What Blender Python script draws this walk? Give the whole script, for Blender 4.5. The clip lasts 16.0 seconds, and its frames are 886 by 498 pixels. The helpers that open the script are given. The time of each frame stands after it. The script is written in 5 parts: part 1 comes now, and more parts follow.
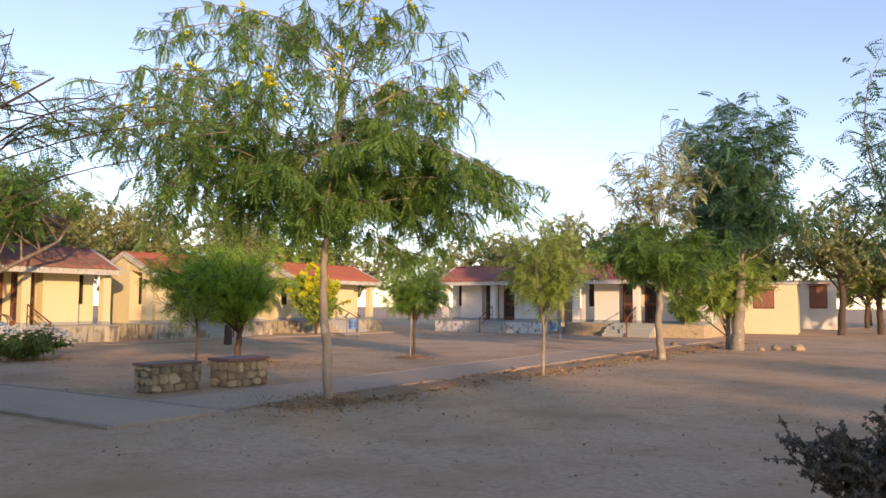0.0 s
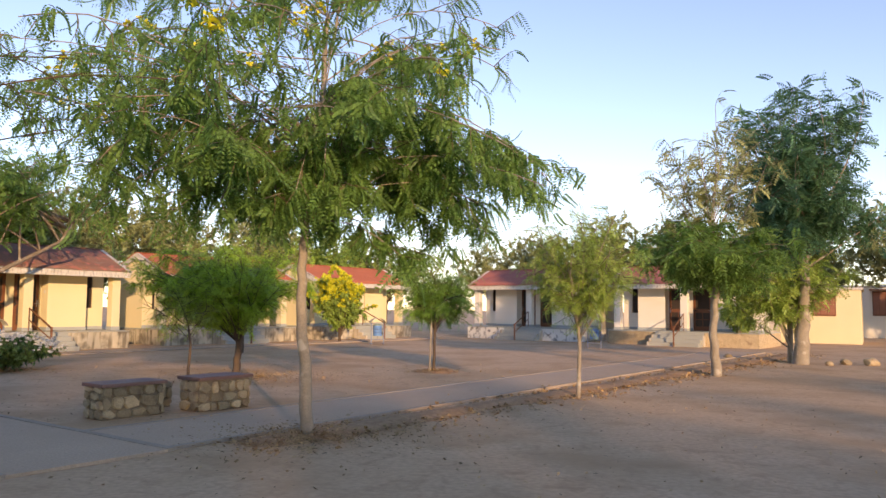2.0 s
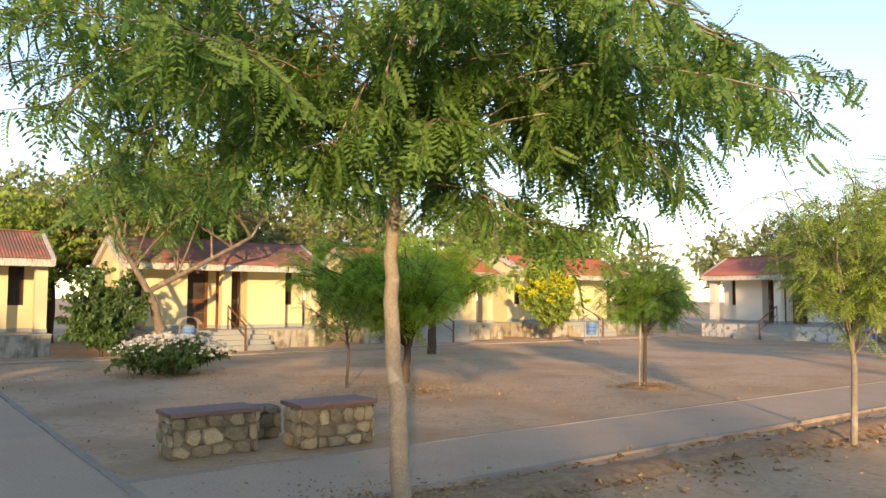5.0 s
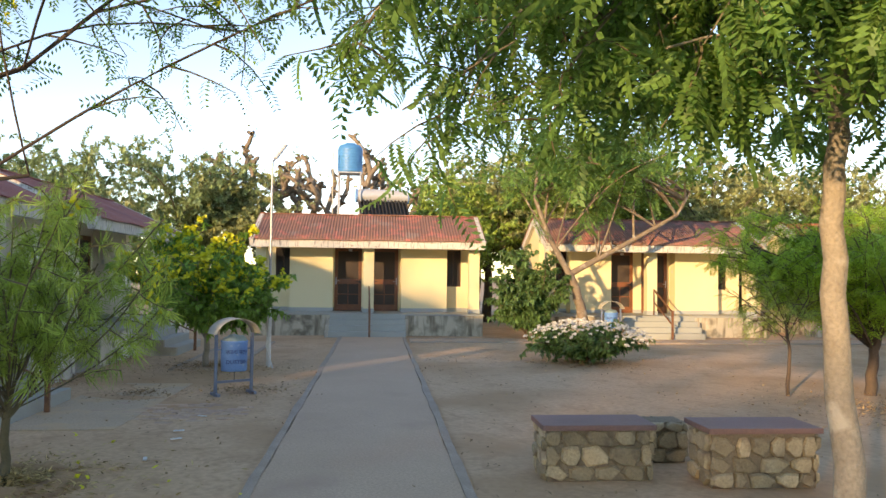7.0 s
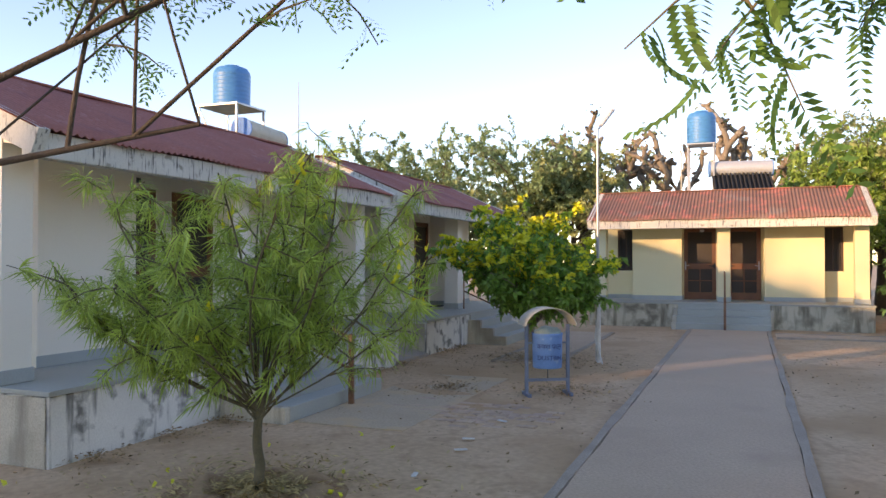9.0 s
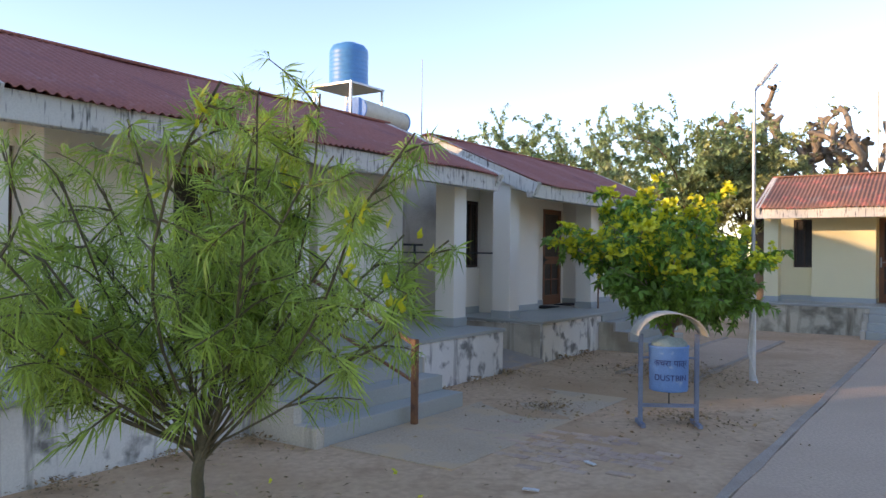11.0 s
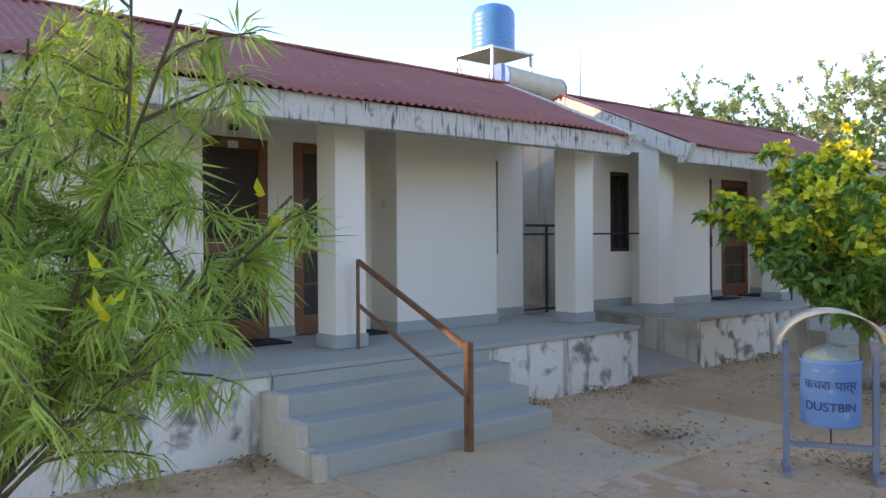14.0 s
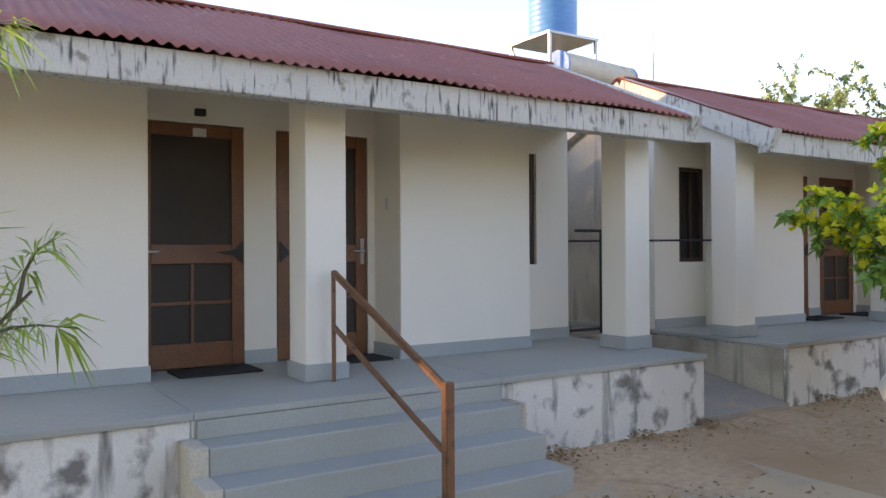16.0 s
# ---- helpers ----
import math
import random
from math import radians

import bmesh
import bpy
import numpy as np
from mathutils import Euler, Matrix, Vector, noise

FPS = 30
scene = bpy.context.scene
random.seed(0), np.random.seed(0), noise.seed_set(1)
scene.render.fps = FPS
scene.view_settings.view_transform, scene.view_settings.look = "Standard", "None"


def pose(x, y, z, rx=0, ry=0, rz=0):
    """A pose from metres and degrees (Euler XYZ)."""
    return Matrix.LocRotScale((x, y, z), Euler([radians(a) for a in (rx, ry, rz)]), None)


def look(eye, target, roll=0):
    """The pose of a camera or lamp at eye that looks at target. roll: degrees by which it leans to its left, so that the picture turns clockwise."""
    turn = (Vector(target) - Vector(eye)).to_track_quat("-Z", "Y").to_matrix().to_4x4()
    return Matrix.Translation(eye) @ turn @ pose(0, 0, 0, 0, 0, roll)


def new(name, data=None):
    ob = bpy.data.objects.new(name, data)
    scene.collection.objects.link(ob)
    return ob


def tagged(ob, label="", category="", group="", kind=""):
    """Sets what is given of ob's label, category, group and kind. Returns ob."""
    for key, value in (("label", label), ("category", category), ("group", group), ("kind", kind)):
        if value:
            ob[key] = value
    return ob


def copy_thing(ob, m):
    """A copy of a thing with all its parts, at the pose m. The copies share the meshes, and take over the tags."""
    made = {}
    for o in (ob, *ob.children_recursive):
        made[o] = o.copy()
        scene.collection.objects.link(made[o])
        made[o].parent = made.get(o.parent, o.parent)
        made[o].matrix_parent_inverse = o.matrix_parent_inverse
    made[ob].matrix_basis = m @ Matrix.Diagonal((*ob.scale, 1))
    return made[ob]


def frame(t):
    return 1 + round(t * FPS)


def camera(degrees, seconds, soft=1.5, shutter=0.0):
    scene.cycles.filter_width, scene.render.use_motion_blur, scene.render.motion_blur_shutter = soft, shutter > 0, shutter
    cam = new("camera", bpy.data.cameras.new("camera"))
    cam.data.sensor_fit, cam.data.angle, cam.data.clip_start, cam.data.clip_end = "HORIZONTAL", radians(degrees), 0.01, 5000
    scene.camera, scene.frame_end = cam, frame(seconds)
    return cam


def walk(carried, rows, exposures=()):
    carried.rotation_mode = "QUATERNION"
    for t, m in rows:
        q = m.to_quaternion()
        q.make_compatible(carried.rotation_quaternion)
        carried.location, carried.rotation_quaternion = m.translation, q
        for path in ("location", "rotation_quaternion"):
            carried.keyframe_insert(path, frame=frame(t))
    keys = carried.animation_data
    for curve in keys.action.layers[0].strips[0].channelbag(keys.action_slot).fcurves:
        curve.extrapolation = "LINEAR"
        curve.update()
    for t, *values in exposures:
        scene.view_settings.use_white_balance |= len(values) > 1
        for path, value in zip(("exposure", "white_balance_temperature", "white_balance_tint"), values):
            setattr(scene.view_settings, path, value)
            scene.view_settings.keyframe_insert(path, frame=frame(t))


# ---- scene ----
cam = camera(59.7, 16.0)
PATH = [
    (0, (-0.913, 0.519, 1.52), (-0.78, 2.509, 1.664), 0.3),
    (0.5, (-0.761, 1.193, 1.534), (-0.632, 3.183, 1.687), 0.3),
    (1, (-0.639, 1.785, 1.553), (-0.508, 3.774, 1.708), 0.4),
    (1.5, (-0.45, 2.401, 1.588), (-0.346, 4.394, 1.729), 0.7),
    (2, (-0.327, 2.928, 1.62), (-0.299, 4.922, 1.772), 0.6),
    (2.5, (-0.146, 3.455, 1.649), (-0.18, 5.444, 1.85), 0.6),
    (3, (-0.022, 4.112, 1.665), (-0.135, 6.099, 1.861), 0.2),
    (3.2, (0.038, 4.346, 1.671), (-0.106, 6.334, 1.844), -0.3),
    (5.3, (0.262, 7.002, 1.812), (-0.413, 8.881, 1.922), 0.5),
    (5.5, (0.245, 7.213, 1.835), (-0.516, 9.06, 1.935), 0.6),
    (6, (0.135, 7.737, 1.818), (-0.89, 9.451, 1.923), 1.3),
    (6.5, (-0.102, 8.2, 1.796), (-1.372, 9.743, 1.879), 1.0),
    (7, (-0.357, 8.619, 1.814), (-1.85, 9.948, 1.884), 0.7),
    (7.5, (-0.68, 9.026, 1.814), (-2.351, 10.124, 1.852), 0.9),
    (8, (-1.02, 9.362, 1.803), (-2.795, 10.283, 1.814), 0.2),
    (8.5, (-1.354, 9.708, 1.786), (-3.218, 10.433, 1.774), -0.1),
    (9, (-1.765, 10.052, 1.742), (-3.693, 10.582, 1.774), 0.0),
    (11.3, (-3.648, 11.558, 1.699), (-5.647, 11.63, 1.711), 0.5),
    (11.5, (-3.762, 11.672, 1.707), (-5.761, 11.73, 1.719), 0.4),
    (12, (-3.99, 12.056, 1.681), (-5.989, 11.995, 1.646), 0.1),
    (12.5, (-4.199, 12.303, 1.691), (-6.186, 12.09, 1.627), 0.3),
    (13, (-4.527, 12.485, 1.697), (-6.5, 12.165, 1.653), -0.5),
    (13.5, (-4.899, 12.639, 1.661), (-6.856, 12.231, 1.604), -0.6),
    (14, (-5.338, 12.707, 1.625), (-7.281, 12.234, 1.608), -0.4),
    (14.5, (-5.796, 12.762, 1.607), (-7.715, 12.199, 1.626), -0.6),
    (15, (-6.167, 12.888, 1.62), (-8.047, 12.208, 1.639), -0.2),
    (15.5, (-6.617, 12.954, 1.598), (-8.476, 12.218, 1.634), -0.3),
    (16, (-6.978, 13.031, 1.6), (-8.851, 12.33, 1.61), -0.3),
]
walk(cam, [(t, look(eye, target, roll)) for t, eye, target, roll in PATH],
     [(0, 1.17, 7700, 34), (3.0, 1.25, 7750, 31), (5.5, 1.64, 8350, 23), (7.5, 1.74, 8200, 24), (9.0, 1.74, 7900, 31), (11.5, 1.9, 7350, 31), (14.0, 2.24, 7700, 30), (16.0, 2.38, 8650, 34)])

# ---- world, sun ----
world = bpy.data.worlds.new("world")
scene.world = world
world.use_nodes = True
wn = world.node_tree.nodes
sky = wn.new("ShaderNodeTexSky")
sky.sky_type, sky.sun_disc = "NISHITA", False
SUN_TO = Vector((0.30, -0.95, 0.0)).normalized()
SUN_UP = radians(10.5)
sky.sun_elevation, sky.sun_rotation = SUN_UP, math.atan2(SUN_TO.x, SUN_TO.y)
sky.dust_density, sky.ozone_density, sky.air_density = 0.0, 2.2, 0.85
world.node_tree.links.new(sky.outputs[0], wn["Background"].inputs[0])
wn["Background"].inputs[1].default_value = 0.15
sun = new("sun", bpy.data.lights.new("sun", "SUN"))
sun.data.energy, sun.data.angle, sun.data.color = 2.1, radians(1.2), (1.0, 0.78, 0.46)
sun.matrix_world = look(SUN_TO * 60 + Vector((0, 0, 60 * math.tan(SUN_UP))), (0, 0, 0))

# ---- materials ----


def mat(name, a, b=None, rough=0.8, scale=6.0, fine=90.0, bump=0.15, metal=0.0, stain=None, stain_scale=1.5, stain_at=0.58, vary=0.0, trans=0.0, contrast=1.0, soft_stain=0.08, grain_mix=1.0):
    """Two tones mixed by coarse and fine noise, an optional stain, fine relief."""
    m = bpy.data.materials.new(name)
    m.use_nodes = True
    nt = m.node_tree
    p = nt.nodes["Principled BSDF"]
    co = nt.nodes.new("ShaderNodeNewGeometry").outputs["Position"]

    def noise_node(s, detail=5.0):
        n = nt.nodes.new("ShaderNodeTexNoise")
        n.inputs["Scale"].default_value, n.inputs["Detail"].default_value = s, detail
        nt.links.new(co, n.inputs["Vector"])
        return n.outputs["Fac"]

    def ramp(src, lo, hi):
        r = nt.nodes.new("ShaderNodeMapRange")
        r.inputs[1].default_value, r.inputs[2].default_value = lo, hi
        nt.links.new(src, r.inputs[0])
        return r.outputs[0]

    def mix(f, x, y):
        n = nt.nodes.new("ShaderNodeMix")
        n.data_type = "RGBA"
        for sock, val in ((n.inputs[0], f), (n.inputs[6], x), (n.inputs[7], y)):
            if isinstance(val, (tuple, float, int)):
                sock.default_value = (*val, 1) if isinstance(val, tuple) else val
            else:
                nt.links.new(val, sock)
        return n.outputs[2]

    b = b or tuple(c * 0.8 for c in a)
    coarse, grain = noise_node(scale), noise_node(fine, 3.0)
    col = mix(ramp(coarse, 0.5 - 0.22 / contrast, 0.5 + 0.22 / contrast), a, b)
    col = mix(ramp(grain, 0.35, 0.9), col, tuple(c * (1 - 0.25 * grain_mix) for c in b))
    if stain:
        s = ramp(noise_node(stain_scale, 8.0), stain_at, stain_at + soft_stain)
        col = mix(s, col, stain)
    if vary:
        info = nt.nodes.new("ShaderNodeObjectInfo").outputs["Random"]
        isl = nt.nodes.new("ShaderNodeNewGeometry").outputs["Random Per Island"]
        add = nt.nodes.new("ShaderNodeMath")
        add.operation = "ADD"
        nt.links.new(info, add.inputs[0])
        nt.links.new(isl, add.inputs[1])
        fr = nt.nodes.new("ShaderNodeMath")
        fr.operation = "FRACT"
        nt.links.new(add.outputs[0], fr.inputs[0])
        hsv = nt.nodes.new("ShaderNodeHueSaturation")
        nt.links.new(ramp2(nt, fr.outputs[0], 1 - vary, 1 + vary), hsv.inputs["Value"])
        nt.links.new(col, hsv.inputs["Color"])
        col = hsv.outputs[0]
    nt.links.new(col, p.inputs["Base Color"])
    p.inputs["Roughness"].default_value, p.inputs["Metallic"].default_value = rough, metal
    if bump:
        bn = nt.nodes.new("ShaderNodeBump")
        bn.inputs["Strength"].default_value, bn.inputs["Distance"].default_value = bump, 0.02
        nt.links.new(grain, bn.inputs["Height"])
        nt.links.new(bn.outputs[0], p.inputs["Normal"])
    if trans:
        tr = nt.nodes.new("ShaderNodeBsdfTranslucent")
        nt.links.new(col, tr.inputs[0])
        mx = nt.nodes.new("ShaderNodeMixShader")
        mx.inputs[0].default_value = trans
        nt.links.new(p.outputs[0], mx.inputs[1])
        nt.links.new(tr.outputs[0], mx.inputs[2])
        nt.links.new(mx.outputs[0], nt.nodes["Material Output"].inputs[0])
    return m


def ramp2(nt, src, lo, hi):
    r = nt.nodes.new("ShaderNodeMapRange")
    r.inputs[3].default_value, r.inputs[4].default_value = lo, hi
    nt.links.new(src, r.inputs[0])
    return r.outputs[0]


def streaked(m, dark, scale=(9, 9, 0.9), lo=0.5, hi=0.62):
    """Lays run-down rain marks, long in z, over a material's colour."""
    nt = m.node_tree
    p = nt.nodes["Principled BSDF"]
    src = p.inputs["Base Color"].links[0].from_socket
    geo = nt.nodes.new("ShaderNodeNewGeometry")
    mp = nt.nodes.new("ShaderNodeMapping")
    mp.inputs["Scale"].default_value = scale
    n = nt.nodes.new("ShaderNodeTexNoise")
    n.inputs["Scale"].default_value, n.inputs["Detail"].default_value = 1.0, 7.0
    nt.links.new(geo.outputs["Position"], mp.inputs[0])
    nt.links.new(mp.outputs[0], n.inputs["Vector"])
    r = nt.nodes.new("ShaderNodeMapRange")
    r.inputs[1].default_value, r.inputs[2].default_value = lo, hi
    nt.links.new(n.outputs["Fac"], r.inputs[0])
    mx = nt.nodes.new("ShaderNodeMix")
    mx.data_type = "RGBA"
    nt.links.new(r.outputs[0], mx.inputs[0])
    nt.links.new(src, mx.inputs[6])
    mx.inputs[7].default_value = (*dark, 1)
    nt.links.new(mx.outputs[2], p.inputs["Base Color"])
    return m


def patched(m, dark, scale, lo, hi, amount):
    """Lays middle-sized scuffs of a second tone over a material's colour."""
    nt = m.node_tree
    p = nt.nodes["Principled BSDF"]
    src = p.inputs["Base Color"].links[0].from_socket
    geo = nt.nodes.new("ShaderNodeNewGeometry")
    n = nt.nodes.new("ShaderNodeTexNoise")
    n.inputs["Scale"].default_value, n.inputs["Detail"].default_value, n.inputs["Distortion"].default_value = scale, 9.0, 0.8
    n.inputs["Roughness"].default_value = 0.68
    nt.links.new(geo.outputs["Position"], n.inputs["Vector"])
    f = nt.nodes.new("ShaderNodeMapRange")
    f.inputs[1].default_value, f.inputs[2].default_value, f.inputs[4].default_value = lo, hi, amount
    nt.links.new(n.outputs["Fac"], f.inputs[0])
    mx = nt.nodes.new("ShaderNodeMix")
    mx.data_type = "RGBA"
    nt.links.new(f.outputs[0], mx.inputs[0])
    nt.links.new(src, mx.inputs[6])
    mx.inputs[7].default_value = (*dark, 1)
    nt.links.new(mx.outputs[2], p.inputs["Base Color"])
    return m


M_DIRT = patched(mat("dirt", (0.67, 0.45, 0.275), (0.57, 0.36, 0.205), 0.95, 0.35, 14, 0.3, stain=(0.46, 0.28, 0.145), stain_scale=0.5, stain_at=0.47, soft_stain=0.2), (0.36, 0.215, 0.11), 2.6, 0.52, 0.68, 0.6)
M_PATH = patched(mat("path_concrete", (0.61, 0.44, 0.3), (0.53, 0.37, 0.25), 0.9, 0.8, 40, 0.2, stain=(0.43, 0.29, 0.205), stain_scale=0.7, soft_stain=0.2), (0.5, 0.36, 0.235), 1.4, 0.5, 0.7, 0.7)
M_KERB = mat("kerb", (0.48, 0.39, 0.3), (0.36, 0.28, 0.21), 0.9, 3, 60, 0.4)
M_WHITE = mat("white_wall_paint", (0.86, 0.80, 0.68), (0.81, 0.75, 0.635), 0.75, 0.7, 120, 0.03, grain_mix=0.15)
M_CREAM = mat("cream_wall_paint", (0.80, 0.70, 0.43), (0.74, 0.64, 0.38), 0.75, 0.7, 120, 0.03, grain_mix=0.15)
M_PLINTH = streaked(mat("weathered_plinth_paint", (0.78, 0.76, 0.7), (0.66, 0.64, 0.58), 0.85, 2.0, 60, 0.12, stain=(0.2, 0.19, 0.17), stain_scale=4.2, stain_at=0.54, soft_stain=0.12, grain_mix=0.3), (0.18, 0.17, 0.15), (7, 7, 0.9), 0.57, 0.7)
M_PLINTH_DIRTY = streaked(mat("grimy_plinth_paint", (0.6, 0.54, 0.41), (0.48, 0.43, 0.32), 0.9, 1.6, 60, 0.15, stain=(0.19, 0.165, 0.12), stain_scale=2.6, stain_at=0.47, soft_stain=0.18, grain_mix=0.4), (0.2, 0.17, 0.12), (6, 6, 0.9), 0.5, 0.66)
M_FASCIA = streaked(mat("weathered_fascia_paint", (0.66, 0.63, 0.56), (0.58, 0.55, 0.48), 0.85, 3.0, 70, 0.15, grain_mix=0.4, stain=(0.3, 0.27, 0.22), stain_scale=9.0, stain_at=0.6, soft_stain=0.1), (0.08, 0.075, 0.07), (34, 34, 4.5), 0.55, 0.7)
M_FLOOR = mat("grey_blue_floor", (0.40, 0.41, 0.365), (0.34, 0.355, 0.315), 0.6, 0.9, 50, 0.06, stain=(0.31, 0.315, 0.28), stain_scale=0.8, soft_stain=0.25, grain_mix=0.3)
M_SKIRT = mat("grey_skirting_paint", (0.38, 0.415, 0.40), (0.345, 0.375, 0.36), 0.65, 2, 60, 0.03, grain_mix=0.25)
M_ROOF = streaked(mat("maroon_roof_paint", (0.42, 0.145, 0.105), (0.35, 0.115, 0.085), 0.65, 0.8, 30, 0.2, stain=(0.29, 0.1, 0.085), stain_scale=1.4), (0.42, 0.19, 0.16), (5, 5, 2), 0.6, 0.75)
M_ROOF_RUST = streaked(mat("rusty_roof", (0.3, 0.15, 0.105), (0.23, 0.12, 0.085), 0.8, 1.5, 30, 0.2, stain=(0.27, 0.18, 0.14), stain_scale=1.2, stain_at=0.6), (0.44, 0.15, 0.11), (3.4, 3.4, 0.4), 0.53, 0.66)
M_ROOF_RED = mat("orange_red_roof", (0.52, 0.16, 0.08), (0.42, 0.13, 0.07), 0.75, 0.8, 30, 0.15)
M_WOOD = mat("varnished_brown_wood", (0.25, 0.095, 0.035), (0.17, 0.06, 0.025), 0.45, 5, 80, 0.1)
M_MESH = mat("dark_fly_screen", (0.058, 0.038, 0.026), (0.046, 0.031, 0.021), 0.6, 4, 300, 0.3)
M_SHUTTER = mat("dark_window_shutter", (0.04, 0.026, 0.02), (0.03, 0.02, 0.016), 0.5, 4, 90, 0.1)
M_RAIL = mat("brown_rail_paint", (0.26, 0.115, 0.05), (0.2, 0.085, 0.04), 0.45, 12, 120, 0.1, stain=(0.12, 0.05, 0.03), stain_scale=9)
M_STEEL = mat("galvanised_steel", (0.5, 0.5, 0.5), (0.36, 0.36, 0.36), 0.45, 6, 90, 0.05, metal=0.7)
M_SILVER = mat("silvery_drum_paint", (0.62, 0.62, 0.6), (0.54, 0.54, 0.53), 0.4, 3, 60, 0.03, metal=0.25)
M_DARK = mat("dark_iron", (0.03, 0.028, 0.026), (0.02, 0.019, 0.018), 0.6, 8, 90, 0.1)
M_BLUE = mat("blue_tank_plastic", (0.06, 0.27, 0.55), (0.05, 0.225, 0.47), 0.45, 2, 60, 0.05)
M_BINBLUE = mat("faded_blue_paint", (0.15, 0.34, 0.68), (0.12, 0.28, 0.58), 0.55, 8, 120, 0.1, stain=(0.3, 0.44, 0.62), stain_scale=7, stain_at=0.62)
M_BINGREY = mat("grey_blue_frame_paint", (0.22, 0.27, 0.36), (0.17, 0.2, 0.27), 0.55, 8, 120, 0.1)
M_CANOPY = mat("worn_cream_metal", (0.62, 0.57, 0.44), (0.5, 0.45, 0.34), 0.6, 6, 90, 0.1, stain=(0.33, 0.27, 0.19), stain_scale=5, stain_at=0.6)
M_BAG = mat("pale_plastic_bag", (0.3, 0.4, 0.36), (0.22, 0.31, 0.29), 0.35, 12, 60, 0.2)
M_NAVY = mat("navy_letter_paint", (0.02, 0.045, 0.2), (0.02, 0.04, 0.17), 0.5, 20, 100, 0)
M_BARK = mat("pale_bark", (0.39, 0.335, 0.255), (0.28, 0.235, 0.175), 0.9, 7, 50, 0.6, stain=(0.45, 0.4, 0.32), stain_scale=4)
M_DARKWOOD = mat("dark_stained_wood", (0.075, 0.04, 0.022), (0.055, 0.03, 0.018), 0.5, 5, 80, 0.1)
M_BARK_TAN = mat("tan_bark", (0.3, 0.235, 0.165), (0.2, 0.15, 0.105), 0.9, 7, 50, 0.6, stain=(0.36, 0.31, 0.24), stain_scale=4)
M_BARK_DARK = mat("dark_bark", (0.13, 0.09, 0.06), (0.085, 0.06, 0.042), 0.9, 8, 50, 0.6)
M_TWIG = mat("green_brown_twig", (0.17, 0.135, 0.075), (0.12, 0.1, 0.055), 0.85, 9, 60, 0.2)
M_LEAF = mat("pinnate_green_leaf", (0.25, 0.43, 0.105), (0.16, 0.31, 0.08), 0.5, 1.2, 40, 0, vary=0.4, trans=0.58)
M_LEAF_DARK = mat("dark_green_leaf", (0.16, 0.29, 0.085), (0.1, 0.205, 0.065), 0.5, 1.0, 40, 0, vary=0.4, trans=0.4)
M_LEAF_LIGHT = mat("bright_green_leaf", (0.38, 0.52, 0.11), (0.28, 0.41, 0.085), 0.5, 1.5, 40, 0, vary=0.35, trans=0.4)
M_LEAF_VIVID = mat("lime_green_leaf", (0.42, 0.64, 0.07), (0.3, 0.5, 0.055), 0.5, 1.2, 40, 0, vary=0.35, trans=0.45)
M_LEAF_OLEANDER = mat("yellow_green_narrow_leaf", (0.46, 0.6, 0.12), (0.34, 0.49, 0.09), 0.45, 1.5, 40, 0, vary=0.35, trans=0.45)
M_LEAF_DUSTY = mat("dusty_dark_leaf", (0.21, 0.17, 0.13), (0.13, 0.12, 0.085), 0.6, 6, 40, 0, vary=0.5, trans=0.25)
M_LEAF_TEAL = mat("blue_green_leaf", (0.13, 0.29, 0.14), (0.085, 0.21, 0.105), 0.5, 1.0, 40, 0, vary=0.4, trans=0.45)
M_LEAF_OLIVE = mat("dusty_olive_leaf", (0.4, 0.43, 0.18), (0.3, 0.34, 0.14), 0.6, 0.6, 30, 0, vary=0.35, trans=0.3)
M_LEAF_BUSH = mat("vivid_green_leaf", (0.25, 0.45, 0.07), (0.16, 0.33, 0.055), 0.5, 1.5, 40, 0, vary=0.35, trans=0.35)
M_YELLOW = mat("yellow_petal", (0.86, 0.84, 0.06), (0.78, 0.74, 0.05), 0.5, 9, 60, 0, vary=0.15, trans=0.3)
M_PETAL = mat("white_petal", (0.8, 0.8, 0.76), (0.7, 0.7, 0.66), 0.5, 9, 60, 0, trans=0.2)
M_DRY = mat("dry_leaf_litter", (0.45, 0.31, 0.16), (0.33, 0.21, 0.1), 0.9, 4, 40, 0, vary=0.5)
M_STRAW = mat("straw_leaf_litter", (0.6, 0.45, 0.2), (0.44, 0.31, 0.13), 0.9, 4, 40, 0, vary=0.45)
M_STONE = mat("tan_stone", (0.5, 0.4, 0.25), (0.35, 0.265, 0.16), 0.85, 5, 45, 0.6, stain=(0.27, 0.195, 0.12), stain_scale=6, stain_at=0.6, vary=0.4)
M_MORTAR = mat("dark_mortar", (0.3, 0.23, 0.15), (0.21, 0.16, 0.105), 0.95, 6, 60, 0.6)
M_SLAB = mat("maroon_stone_slab", (0.27, 0.15, 0.125), (0.22, 0.12, 0.1), 0.6, 3, 70, 0.15)
M_APRON = mat("worn_cement", (0.57, 0.43, 0.29), (0.5, 0.365, 0.235), 0.9, 1.2, 40, 0.3, stain=(0.56, 0.39, 0.23), stain_scale=1.3, stain_at=0.5)
M_GREYCEM = patched(mat("grey_cement", (0.46, 0.4, 0.34), (0.38, 0.33, 0.28), 0.9, 1.2, 40, 0.3), (0.5, 0.37, 0.24), 3.0, 0.5, 0.65, 0.7)
M_PAVER = patched(mat("dusty_brick", (0.52, 0.35, 0.26), (0.44, 0.29, 0.21), 0.95, 3.0, 40, 0.3, vary=0.12), (0.6, 0.42, 0.27), 4.0, 0.42, 0.6, 0.8)
